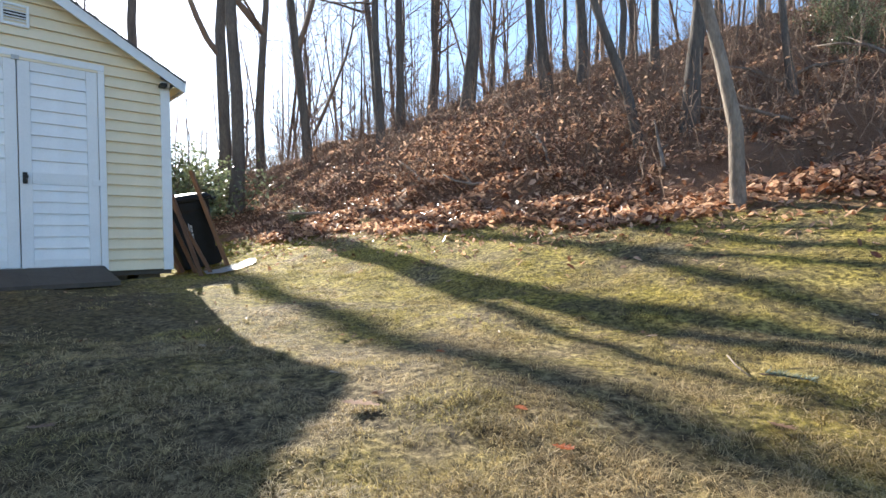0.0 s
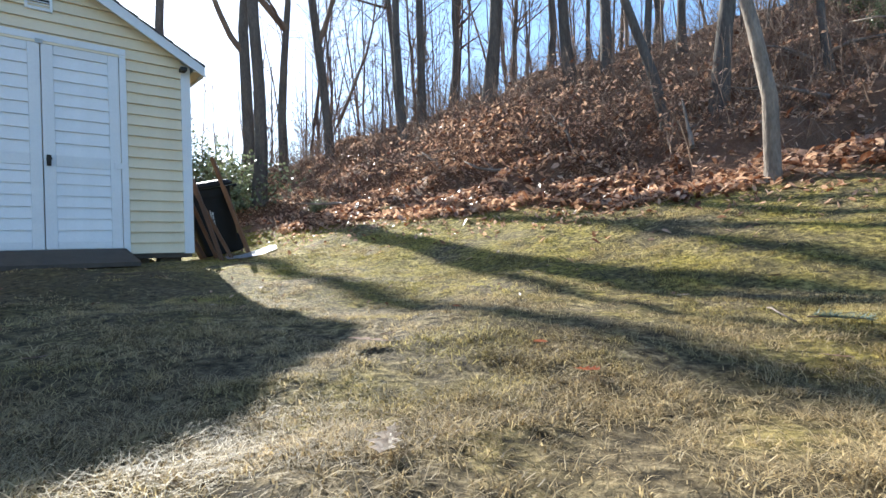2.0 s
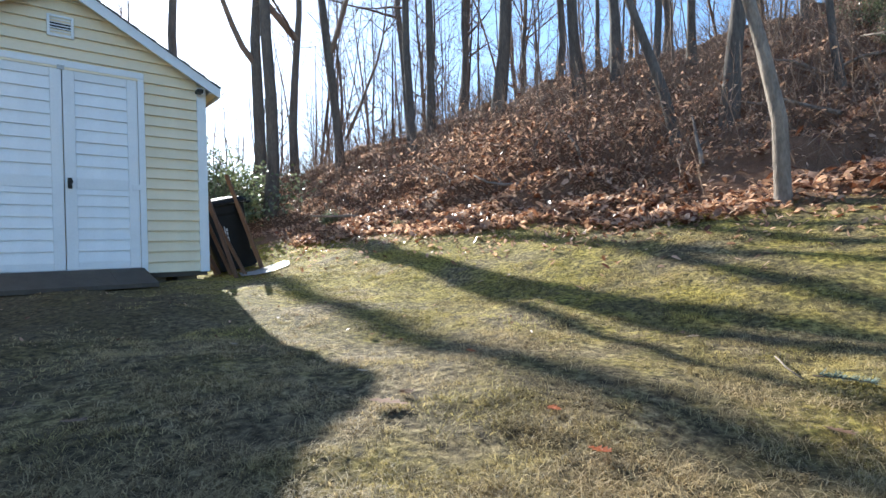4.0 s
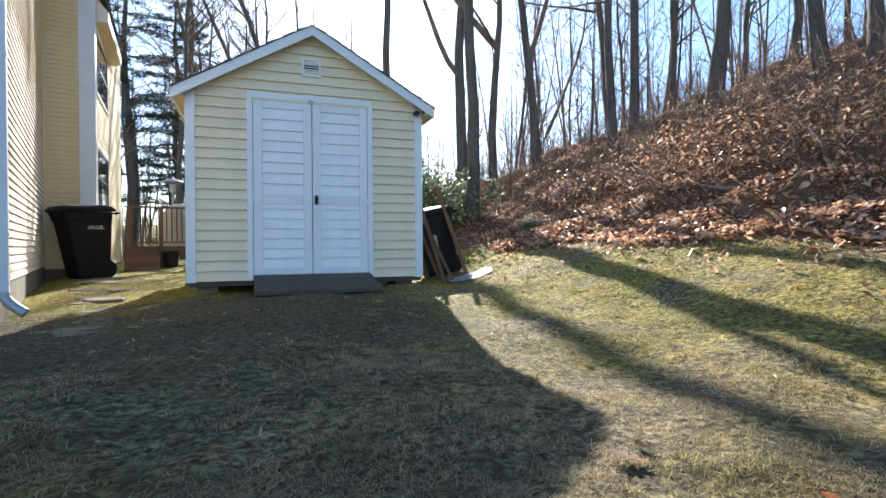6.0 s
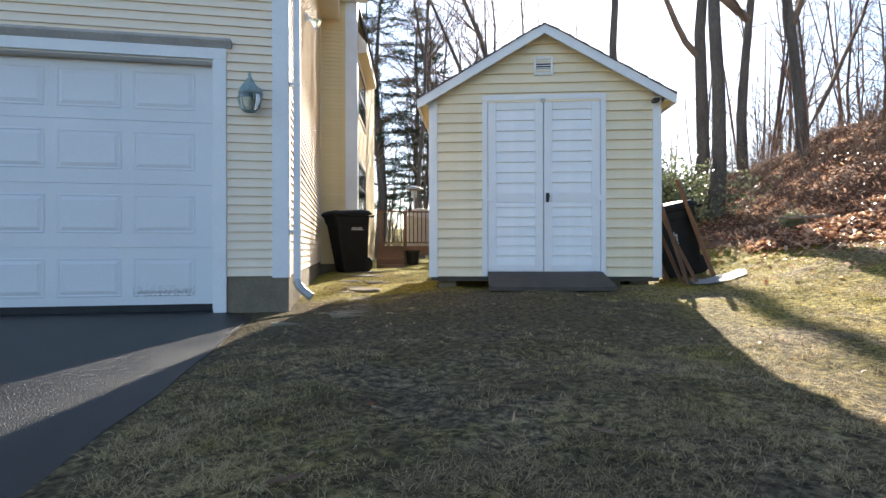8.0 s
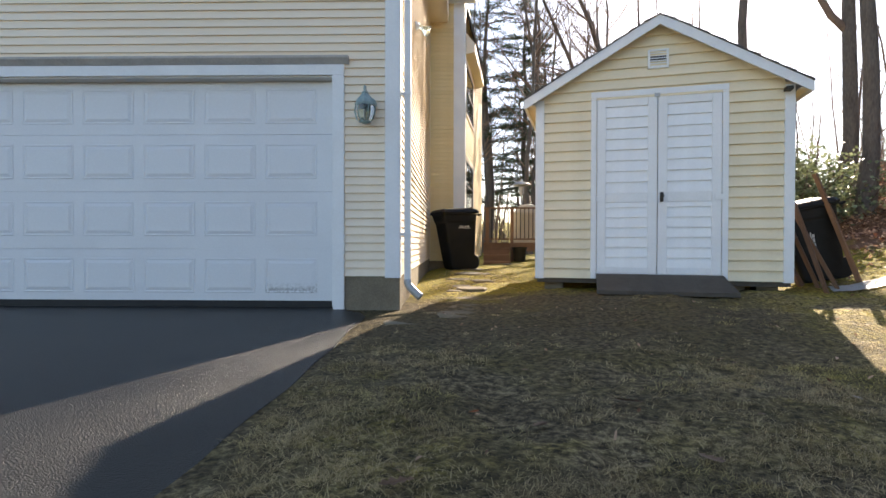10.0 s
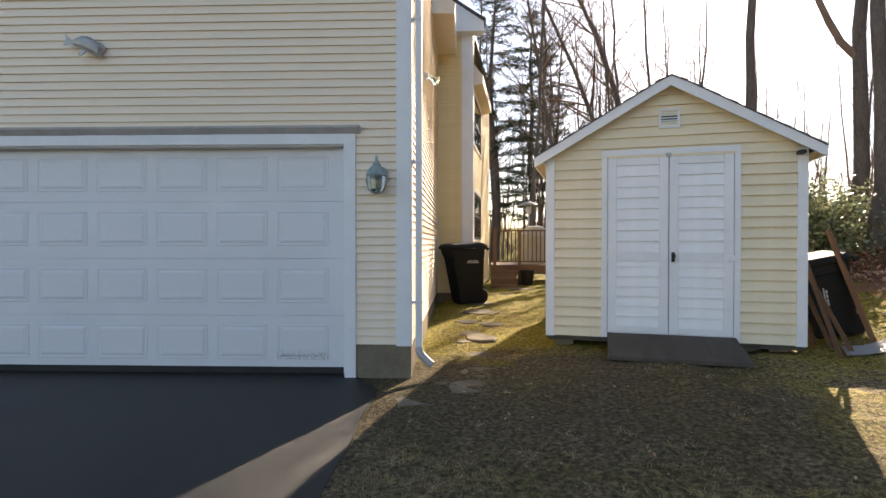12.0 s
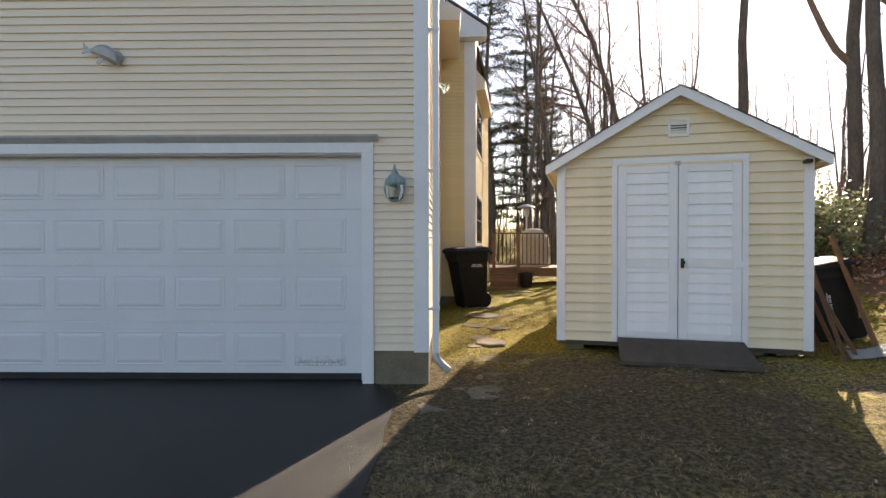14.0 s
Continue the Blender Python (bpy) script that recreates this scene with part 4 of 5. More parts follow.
b0 = part("baluster", balu, IRON, deck, m=pose(0.1, 0, 0))
for k in range(1, 54):
    link_mesh("baluster", b0.data, deck, m=pose(0.1 + 0.115 * k, 0, 0))
for k in range(3):
    part("stair_tread", boxes((0.0, 0.72, -0.30 - 0.28 * k, -0.02 - 0.28 * k, DZ - 0.2 - 0.17 * k, DZ - 0.16 - 0.17 * k), bevel=0.003), DECK_WOOD, deck)
    part("stair_riser", boxes((0.0, 0.72, -0.31 - 0.28 * k + 0.01, -0.28 - 0.28 * k, DZ - 0.37 - 0.17 * k, DZ - 0.2 - 0.17 * k), bevel=0.003), DECK_WOOD, deck)
grill = tagged(empty("covered_grill", pose(2.05, 11.1, DZ)), "barbecue grill under a beige canvas cover", "grill")
bm = bmesh.new()
rings = []
for z, hw, hd in ((0.0, 0.42, 0.30), (0.3, 0.40, 0.28), (0.82, 0.41, 0.29), (0.88, 0.40, 0.28), (1.0, 0.30, 0.24), (1.10, 0.22, 0.18), (1.13, 0.1, 0.1)):
    rings.append([bm.verts.new((hw * math.cos(2 * math.pi * i / 24) * (1 + 0.05 * math.sin(7 * i) * (z < 0.85)) * 1.1, hd * math.sin(2 * math.pi * i / 24) * 1.1, z)) for i in range(24)])
for p, q in zip(rings, rings[1:]):
    for i in range(24):
        bm.faces.new((p[i], p[(i + 1) % 24], q[(i + 1) % 24], q[i]))
bm.faces.new(rings[-1])
bm.faces.new(rings[0][::-1])
part("cover", bm, CANVAS, grill)
heater = tagged(empty("patio_heater", pose(1.95, 12.3, DZ)), "tall steel patio heater with a round hood", "patio heater")
for nm, prof in (("base", [(0.22, 0), (0.23, 0.02), (0.2, 0.5), (0.06, 0.56)]), ("pole", [(0.03, 0.5), (0.03, 1.55)]), ("burner", [(0.07, 1.55), (0.08, 1.58), (0.09, 1.78), (0.05, 1.8)]), ("hood", [(0.30, 1.83), (0.305, 1.84), (0.22, 1.89), (0.08, 1.94), (0.02, 1.95)])):
    bm = bmesh.new()
    lathe(bm, prof, 20)
    part(nm, bm, GREY_METAL, heater)
pot = tagged(empty("planter", pose(1.72, 9.7, gz(1.72, 9.7))), "dark planter pot beside the deck", "planter")
bm = bmesh.new()
lathe(bm, [(0.12, 0), (0.15, 0.02), (0.19, 0.34), (0.21, 0.36), (0.21, 0.4), (0.17, 0.4), (0.16, 0.3)], 18)
part("pot", bm, IRON, pot)


# ---------- trees ----------
def bend(start, direction, length, n, wander, rnd, lift=0.0):
    pts, d, p = [start.copy()], direction.normalized(), start.copy()
    for _ in range(n):
        d = (d + Vector((rnd.uniform(-1, 1), rnd.uniform(-1, 1), rnd.uniform(-0.6, 0.6) + lift)) * wander).normalized()
        p = p + d * (length / n)
        pts.append(p.copy())
    return pts


def limbs(tubes, pts, radii, rnd, count, first, length, depth, sides):
    """Branches along a stem from the fraction first of its length upwards."""
    n = len(pts) - 1
    for _ in range(count):
        u = first + (1 - first) * rnd.random() ** 0.85
        i = min(int(u * n), n - 1)
        f = u * n - i
        p, r = pts[i].lerp(pts[i + 1], f), radii[i] * (1 - f) + radii[i + 1] * f
        axis = (pts[i + 1] - pts[i]).normalized()
        a = rnd.uniform(0, 2 * math.pi)
        side = Vector((math.cos(a), math.sin(a), 0))
        side = (side - axis * side.dot(axis)).normalized()
        d = axis * rnd.uniform(0.5, 1.1) + side * rnd.uniform(0.55, 1.0)
        ln = length * rnd.uniform(0.5, 1.15) * (1.15 - 0.55 * u)
        r0 = max(min(r * rnd.uniform(0.3, 0.55), 0.09), 0.0045)
        k = 6 if depth == 2 else 4 if depth == 1 else 3
        bp = bend(p, d, ln, k, 0.16, rnd, 0.06)
        br = [r0 * (1 - 0.85 * j / k) + 0.002 for j in range(k + 1)]
        tubes.add(bp, br, sides)
        if depth:
            limbs(tubes, bp, br, rnd, rnd.randint(5, 7), 0.2, ln * 0.5, depth - 1, max(3, sides - 1))


def tree_meshes(seed, height, radius, lean=(0, 0), first=0.35, count=16, spread=0.26, path=None, bark=BARK, forks=(), depth=2):
    rnd = random.Random(seed)
    n = 12
    if path:
        base = [Vector(q) for q in path]
        pts = []
        for a, b in zip(base, base[1:]):
            pts += [a.lerp(b, k / 3) for k in range(3)]
        pts.append(base[-1])
        n = len(pts) - 1
    else:
        pts, p = [], Vector((0, 0, -0.25))
        wob = Vector((0, 0, 0))
        for k in range(n + 1):
            u = k / n
            wob += Vector((rnd.uniform(-1, 1), rnd.uniform(-1, 1), 0)) * 0.017 * height * (0 < k)
            pts.append(Vector((lean[0] * height * u, lean[1] * height * u, height * u - 0.25)) + wob * 0.5)
    radii = [radius * ((1 - 0.82 * k / n) + (0.35 if k == 0 else 0.0)) for k in range(n + 1)]
    tr = Tubes()
    tr.add(pts, radii, 12)
    br = Tubes()
    for z, a, tilt, ln, rr, rise in forks:
        i = next(j for j in range(len(pts) - 1) if pts[j + 1].z > z)
        root = pts[i].lerp(pts[i + 1], (z - pts[i].z) / (pts[i + 1].z - pts[i].z))
        d = Vector((math.cos(a) * math.sin(tilt), math.sin(a) * math.sin(tilt), math.cos(tilt)))
        bp = bend(root, d, ln, 8, 0.10, rnd, rise)
        bq = [rr * (1 - 0.8 * j / 8) for j in range(9)]
        br.add(bp, bq, 8)
        limbs(br, bp, bq, rnd, 9, 0.25, ln * 0.4, 1, 5)
    limbs(br, pts, radii, rnd, count, first, height * spread, depth, 6 if depth == 2 else 4)
    return tr.mesh("trunk", bark), br.mesh("crown", bark if bark is PALE_BARK else TWIG)


def plant(meshes, x, y, scale=1.0, turn=0.0, label="bare grey-barked deciduous tree in winter", group="bare trees on the bank", sink=0.0):
    ob = tagged(empty("bare_tree", pose(x, y, gz(x, y) - sink, 0, 0, turn) @ Matrix.Diagonal((scale, scale, scale, 1))), label, "tree", group)
    link_mesh("trunk", meshes[0], ob)
    tagged(link_mesh("crown", meshes[1], ob), kind="stuff")
    return ob


# trees that stand close
plant(tree_meshes(11, 17, 0.14, first=0.35, count=14), 7.38, 5.06, label="tall straight bare tree at the foot of the bank")
plant(tree_meshes(12, 18, 0.155, lean=(0.05, -0.01), first=0.4, count=14, forks=[(3.6, radians(160), radians(54), 4.2, 0.085, 3.0), (9.0, radians(20), radians(30), 5.0, 0.1, 0.1)]), 8.48, 7.38, label="tall bare tree with a curved side limb")
plant(tree_meshes(13, 9, 0.07, path=[(0, 0, -0.2), (0.0, 0.02, 0.7), (0.02, 0.14, 1.35), (0.05, 0.33, 2.2), (0.0, 0.42, 3.2), (-0.1, 0.40, 4.6), (-0.1, 0.6, 6.4), (0.1, 0.7, 8.6)], first=0.45, count=10, bark=PALE_BARK), 6.3, -4.28, label="slender pale-barked tree leaning at the lawn edge")
plant(tree_meshes(14, 10, 0.085, path=[(0, 0, -0.2), (-0.05, 0.2, 0.8), (-0.1, 0.65, 2.2), (-0.2, 1.0, 3.6), (-0.2, 1.5, 5.6), (0.0, 1.9, 9.5)], first=0.4, count=10), 8.86, -2.79, label="thin leaning bare tree on the bank")
plant(tree_meshes(15, 16, 0.115, first=0.3, count=14), 9.28, -3.3)
plant(tree_meshes(16, 15, 0.12, lean=(-0.05, 0.02), first=0.25, count=14, forks=[(3.0, radians(300), radians(25), 6.0, 0.07, 0.1), (0.6, radians(310), radians(28), 5.0, 0.05, 0.6)]), 9.91, 5.65)
plant(tree_meshes(17, 16, 0.13, first=0.3, count=10, path=[(0, 0, -0.2), (-0.02, 0.05, 1.6), (0.05, 0.0, 3.0), (0.15, -0.1, 4.6), (0.1, -0.2, 7.0), (0.3, -0.2, 10.5), (0.2, 0.1, 15.5)], forks=[(3.9, radians(160), radians(50), 8.0, 0.10, 1.6), (6.2, radians(330), radians(30), 6.0, 0.06, 0.3)]), 9.4, 6.9, label="slim bare tree forking into two stems")
plant(tree_meshes(18, 25, 0.25, lean=(0.0, 0.0), first=0.62, count=9, spread=0.14), 12.45, 20.3, label="very tall straight bare tree behind the shed", group="trees in the woods")
near = [tree_meshes(20 + k, 16 + 1.2 * (k % 3), 0.10 + 0.018 * (k % 4), lean=(random.uniform(-0.05, 0.05), random.uniform(-0.05, 0.05)), first=0.22 + 0.06 * (k % 3), count=15) for k in range(6)]
for k, (x, y, s) in enumerate([(10.46, 3.71, 1.05), (11.21, 3.74, 0.95), (12.24, 2.42, 1.2), (11.81, -0.01, 0.8), (11.54, -0.92, 1.1), (10.77, -1.81, 0.6), (12.6, 5.6, 1.1), (13.3, 4.2, 0.65), (14.0, 1.6, 0.7), (12.0, -2.2, 0.55), (9.6, -4.6, 0.5)]):
    plant(near[k % 6], x, y, s, 67 * k)
# The tree at (5.4, 15.8) is added to throw dappled shade on the path.
for k, (x, y, s) in enumerate([(2.6, 16.5, 0.8), (4.6, 30.0, 1.0), (7.4, 33.0, 1.0), (5.4, 15.8, 0.7), (6.2, 17.5, 0.9), (8.0, 20.0, 0.9), (3.4, 20.5, 0.95), (7.0, 22.0, 0.62), (8.2, 20.0, 0.55), (9.3, 23.0, 0.62), (10.2, 21.0, 0.55), (11.2, 24.0, 0.65)]):
    plant(near[(k + 2) % 6], x, y, s, 41 * k, label="bare winter tree behind the shed", group="trees in the woods")
for seed, x, r, line in ((51, 3.5, 0.13, [(0, 0, -0.2), (-0.1, 0, 3.0), (-0.25, 0.2, 5.0), (-0.75, 0.2, 8.0), (-1.35, 0.0, 11.5), (-1.6, 0.2, 16.0)]), (52, 6.15, 0.15, [(0, 0, -0.2), (-0.3, 0, 2.2), (-1.1, 0.2, 5.2), (-2.0, 0.1, 7.6), (-3.6, 0.2, 11.3), (-4.6, 0.2, 15.0)]), (53, 6.6, 0.17, [(0, 0, -0.2), (-0.2, 0, 3.0), (-0.8, 0.2, 6.4), (-1.6, 0.1, 8.7), (-2.75, 0.1, 11.3), (-3.7, 0.2, 15.0)])):
    plant(tree_meshes(seed, 15, r, path=line, first=0.3, count=16, spread=0.3), x, 17.0, label="bare tree leaning over behind the shed", group="trees in the woods")
# the woods further off
far_kinds = [tree_meshes(40 + k, 15 + 1.5 * (k % 3), 0.09 + 0.02 * (k % 4), lean=(random.uniform(-0.07, 0.07), random.uniform(-0.07, 0.07)), first=0.2 + 0.05 * (k % 3), count=30, depth=1) for k in range(7)]
rw = random.Random(3)
placed = []
count = 0
while count < 140:
    x, y = rw.uniform(-9, 40), rw.uniform(-16, 46)
    in_bank = x > 12.5 and y > -16
    behind = y > 15 and x > -9
    if not (in_bank or behind):
        continue
    if 2.2 < x - 0.4 * y < 7.4 and rw.random() < 0.72:
        continue
    if -3.4 < x - 0.4 * y < 0.7 and y < 32 and rw.random() < 0.85:
        continue
    if 7.4 < x - 0.4 * y < 12 and y > 6 and rw.random() < 0.5:
        continue
    if any((x - a) ** 2 + (y - b) ** 2 < 2.0 for a, b in placed):
        continue
    placed.append((x, y))
    plant(far_kinds[count % 7], x, y, rw.uniform(0.5, 1.05), rw.uniform(0, 360), label="bare winter tree in the woods", group="trees in the woods")
    count += 1
# thin saplings and far stems, uncounted
t = Tubes()
for _ in range(1500):
    x, y = rw.uniform(-25, 70), rw.uniform(-30, 80)
    if not (x > 14 or y > 20) or (2 < x - 0.4 * y < 7.6 and rw.random() < 0.8):
        continue
    h, r = rw.uniform(4, 13), rw.uniform(0.02, 0.09)
    b = Vector((x, y, gz(x, y) - 0.2))
    pts = bend(b, Vector((rw.uniform(-0.14, 0.14), rw.uniform(-0.14, 0.14), 1)), h, 6, 0.085, rw, 0.05)
    rad = [r * (1 - 0.85 * k / 6) for k in range(7)]
    t.add(pts, rad, 5)
    limbs(t, pts, rad, rw, 7, 0.3, h * 0.22, 0 if r < 0.05 else 1, 3)
for _ in range(95):
    x, y = rw.uniform(10.5, 20), rw.uniform(-9, 10)
    h, r = rw.uniform(2.5, 8), rw.uniform(0.012, 0.035)
    pts = bend(Vector((x, y, gz(x, y) - 0.1)), Vector((rw.uniform(-0.15, 0.15), rw.uniform(-0.15, 0.15), 1)), h, 6, 0.07, rw, 0.04)
    rad = [r * (1 - 0.85 * k / 6) for k in range(7)]
    t.add(pts, rad, 5)
    limbs(t, pts, rad, rw, 8, 0.25, h * 0.28, 1, 3)
for _ in range(1800):
    x, y = rw.uniform(-14, 16), rw.uniform(16.5, 34)
    b = Vector((x, y, gz(x, y) - 0.05))
    h, r = rw.uniform(0.7, 2.6), rw.uniform(0.006, 0.016)
    t.add(bend(b, Vector((rw.gauss(0, 0.25), rw.gauss(0, 0.25), 1)), h, 4, 0.12, rw), [r, r * 0.85, r * 0.7, r * 0.5, r * 0.2], 3)
    for _ in range(3):
        t.add(bend(b + Vector((0, 0, h * rw.uniform(0.2, 0.8))), Vector((rw.gauss(0, 0.8), rw.gauss(0, 0.8), 0.8)), h * 0.4, 3, 0.15, rw), [r * 0.6, r * 0.5, r * 0.35, r * 0.15], 3)
tagged(link_mesh("far_woods", t.mesh("far_woods", TWIG)), "hazy far stand of thin bare trees", "woods", kind="stuff")


# evergreens behind the house
def pine_meshes(seed, height):
    rnd = random.Random(seed)
    tr = Tubes()
    pts = [Vector((0.15 * math.sin(k), 0.1 * math.cos(2 * k), height * k / 8 - 0.2)) for k in range(9)]
    tr.add(pts, [0.24 * (1 - 0.9 * k / 8) for k in range(9)], 10)
    v, f = [], []
    z = height * 0.16
    while z < height * 0.98:
        reach = 3.0 * (1 - z / height) ** 0.8 + 0.5
        for _ in range(rnd.randint(3, 5)):
            a, ln = rnd.uniform(0, 6.283), reach * rnd.uniform(0.6, 1.1)
            d = Vector((math.cos(a), math.sin(a), rnd.uniform(-0.05, 0.2)))
            bp = bend(Vector((0, 0, z)), d, ln, 5, 0.08, rnd, 0.02)
            tr.add(bp, [0.035 * (1 - 0.8 * j / 5) for j in range(6)], 4)
            for _ in range(int(46 * ln)):
                u = rnd.uniform(0.25, 1.0) * 5
                i = min(int(u), 4)
                p = bp[i].lerp(bp[i + 1], u - i) + Vector((rnd.gauss(0, 0.16), rnd.gauss(0, 0.16), rnd.gauss(0, 0.05)))
                for _ in range(4):
                    e = Vector((rnd.uniform(-1, 1), rnd.uniform(-1, 1), rnd.uniform(-0.3, 0.5))).normalized() * rnd.uniform(0.12, 0.24)
                    w = e.cross(Vector((rnd.uniform(-1, 1), rnd.uniform(-1, 1), 1))).normalized() * 0.016
                    q = len(v)
                    v += [tuple(p - w), tuple(p + w), tuple(p + e)]
                    f.append((q, q + 1, q + 2))
        z += rnd.uniform(0.5, 0.8)
    return tr.mesh("trunk", BARK), from_arrays("needles", v, f, NEEDLES)


pines = [pine_meshes(s, 15.0) for s in (1, 2)]
for k, (x, y, s) in enumerate([(0.9, 21.0, 1.0), (2.9, 23.5, 0.9), (-1.6, 24.0, 1.05), (4.3, 27.0, 0.85)]):
    ob = tagged(empty("pine_tree", pose(x, y, gz(x, y), 0, 0, 80 * k) @ Matrix.Diagonal((s, s, s, 1))), "tall dark green pine tree with sparse branches", "tree", "pines behind the house")
    link_mesh("trunk", pines[k % 2][0], ob)
    tagged(link_mesh("needles", pines[k % 2][1], ob), kind="stuff")

# holly bush behind the shed
bush = tagged(empty("holly_bush", pose(6.75, 5.7, gz(6.75, 5.7)) @ Matrix.Scale(1.2, 4)), "dense evergreen holly bush behind the shed", "bush")
rb = random.Random(8)
t, v, f = Tubes(), [], []
for _ in range(46):
    a, tilt = rb.uniform(0, 6.283), rb.uniform(0.05, 0.8)
    ln = rb.uniform(0.8, 1.5)
    bp = bend(Vector((rb.gauss(0, 0.25), rb.gauss(0, 0.25), -0.1)), Vector((math.cos(a) * math.sin(tilt), math.sin(a) * math.sin(tilt), math.cos(tilt))), ln, 5, 0.16, rb, 0.02)
    t.add(bp, [0.018 * (1 - 0.8 * j / 5) for j in range(6)], 4)
    for _ in range(170):
        u = rb.uniform(0.12, 1.0) * 5
        i = min(int(u), 4)
        p = bp[i].lerp(bp[i + 1], u - i) + Vector((rb.gauss(0, 0.17), rb.gauss(0, 0.17), rb.gauss(0, 0.14)))
        e = Vector((rb.uniform(-1, 1), rb.uniform(-1, 1), rb.uniform(-0.6, 0.6))).normalized() * rb.uniform(0.05, 0.09)
        w = e.cross(Vector((rb.uniform(-1, 1), rb.uniform(-1, 1), rb.uniform(-1, 1)))).normalized() * 0.026
        q = len(v)
        v += [tuple(p), tuple(p + e * 0.5 - w), tuple(p + e), tuple(p + e * 0.5 + w)]
        f += [(q, q + 1, q + 2), (q, q + 2, q + 3)]
tagged(link_mesh("stems", t.mesh("stems", TWIG), bush), kind="stuff")
tagged(link_mesh("foliage", from_arrays("foliage", v, f, EVERGREEN), bush), kind="stuff")
for k, (x, y, sc) in enumerate([(10.9, -5.3, 0.42), (11.6, -6.1, 0.5), (12.4, -5.2, 0.55), (10.4, -6.6, 0.4), (13.0, -6.6, 0.5), (6.6, 0.55, 0.13), (7.0, 2.6, 0.2)]):
    ob = copy_thing(bush, pose(x, y, gz(x, y) - 0.05, 0, 0, 70 * k))
    ob.matrix_basis = pose(x, y, gz(x, y) - 0.05, 0, 0, 70 * k) @ Matrix.Scale(sc, 4)
    tagged(ob, "low evergreen shrub among the leaves on the bank", "bush", "shrubs on the bank")

# ---------- leaf litter and brush on the bank ----------
rng = np.random.default_rng(4)


def scatter_leaves(n, xs, ys, size, lift=0.06):
    """Folded oval leaves lying every way: three faces a leaf."""
    c = np.stack([xs, ys, ground_height(xs, ys) + rng.uniform(0.005, lift, n)], 1)
    ang, s = rng.uniform(0, 2 * np.pi, n), size * rng.uniform(0.6, 1.3, n)
    e = np.stack([np.cos(ang), np.sin(ang), rng.normal(0.1, 0.5, n)], 1)
    w = np.stack([-np.sin(ang), np.cos(ang), rng.normal(0, 0.55, n)], 1)
    up = np.stack([rng.normal(0, 0.1, n), rng.normal(0, 0.1, n), rng.uniform(0.1, 0.5, n)], 1)
    e, w, up = e * s[:, None], w * s[:, None] * rng.uniform(0.3, 0.6, n)[:, None], up * s[:, None]
    v = np.stack([c - e, c - e * 0.25 + w + up * 0.7, c + e * 0.55 + w * 0.8 + up * 0.6, c + e, c + e * 0.55 - w * 0.8 + up * 0.5, c - e * 0.25 - w + up * 0.6, c - up * 0.05], 1).reshape(-1, 3)
    k = np.arange(n) * 7
    f = np.concatenate([np.stack([k, k + 6, k + 1], 1), np.stack([k + 1, k + 6, k + 2], 1), np.stack([k + 2, k + 6, k + 3], 1), np.stack([k + 3, k + 6, k + 4], 1), np.stack([k + 4, k + 6, k + 5], 1), np.stack([k + 5, k + 6, k], 1)])
    return v.tolist(), f.tolist()


def drifts(xs, ys, bare):
    """Keeps the leaves that lie in drifts and drops those on thin ground."""
    thick = value_noise(xs * 1.15 + 3, ys * 1.15) + 0.5 * value_noise(xs * 3.1, ys * 3.1 + 9)
    keep = thick + rng.normal(0, 0.22, len(xs)) > bare
    return xs[keep], ys[keep]


xs, ys = drifts(6.12 + rng.gamma(1.5, 2.6, 68000), rng.uniform(-9, 9, 68000), -0.08)
xs = xs + 0.25 * np.sin(ys * 2.3) * np.exp(-(xs - 6))
xa, ya = drifts(6.02 + rng.gamma(1.6, 0.5, 10000), rng.uniform(-7.5, 2.2, 10000), -0.15)
v, f = scatter_leaves(len(xs), xs, ys, 0.031, 0.06)
v2, f2 = scatter_leaves(len(xa), xa + 0.2 * np.sin(ya * 2.3), ya, 0.045, 0.08)
f2 = [[i + len(v) for i in q] for q in f2]
tagged(link_mesh("leaf_litter", from_arrays("leaf_litter", v + v2, f + f2, LEAF)), "thick brown oak leaf litter covering the bank", "leaves", kind="stuff")

n = 5200
xs, ys = 7.4 + rng.gamma(2.0, 0.8, n), rng.normal(-0.3, 1.6, n)
v, f = scatter_leaves(n, xs, ys, 0.034, 0.75)
tagged(link_mesh("withered_leaves", from_arrays("withered_leaves", v, f, LEAF)), "withered brown leaves still hanging in the brush", "leaves", kind="stuff")
t = Tubes()
for _ in range(4000):
    x, y = 6.6 + rw.gammavariate(2.5, 2.0), rw.uniform(-9, 9)
    h = rw.uniform(0.25, 1.3) * (0.5 if x < 7.6 else 1.0)
    p = Vector((x, y, gz(x, y) - 0.03))
    d = Vector((rw.gauss(-0.15, 0.45), rw.gauss(0, 0.45), 1))
    pts = bend(p, d, h, 4, 0.16, rw, -0.02)
    r = rw.uniform(0.003, 0.008)
    t.add(pts, [r * (1 - 0.7 * k / 4) for k in range(5)], 3)
    for _ in range(3):
        q = pts[rw.randint(1, 3)]
        t.add(bend(q, Vector((rw.gauss(0, 0.7), rw.gauss(0, 0.7), 0.7)), h * 0.4, 3, 0.15, rw), [r * 0.6, r * 0.5, r * 0.35, r * 0.2], 3)
tagged(link_mesh("brush", t.mesh("brush", BRUSH)), "tangled bare brush and briars on the bank", "brush", kind="stuff")

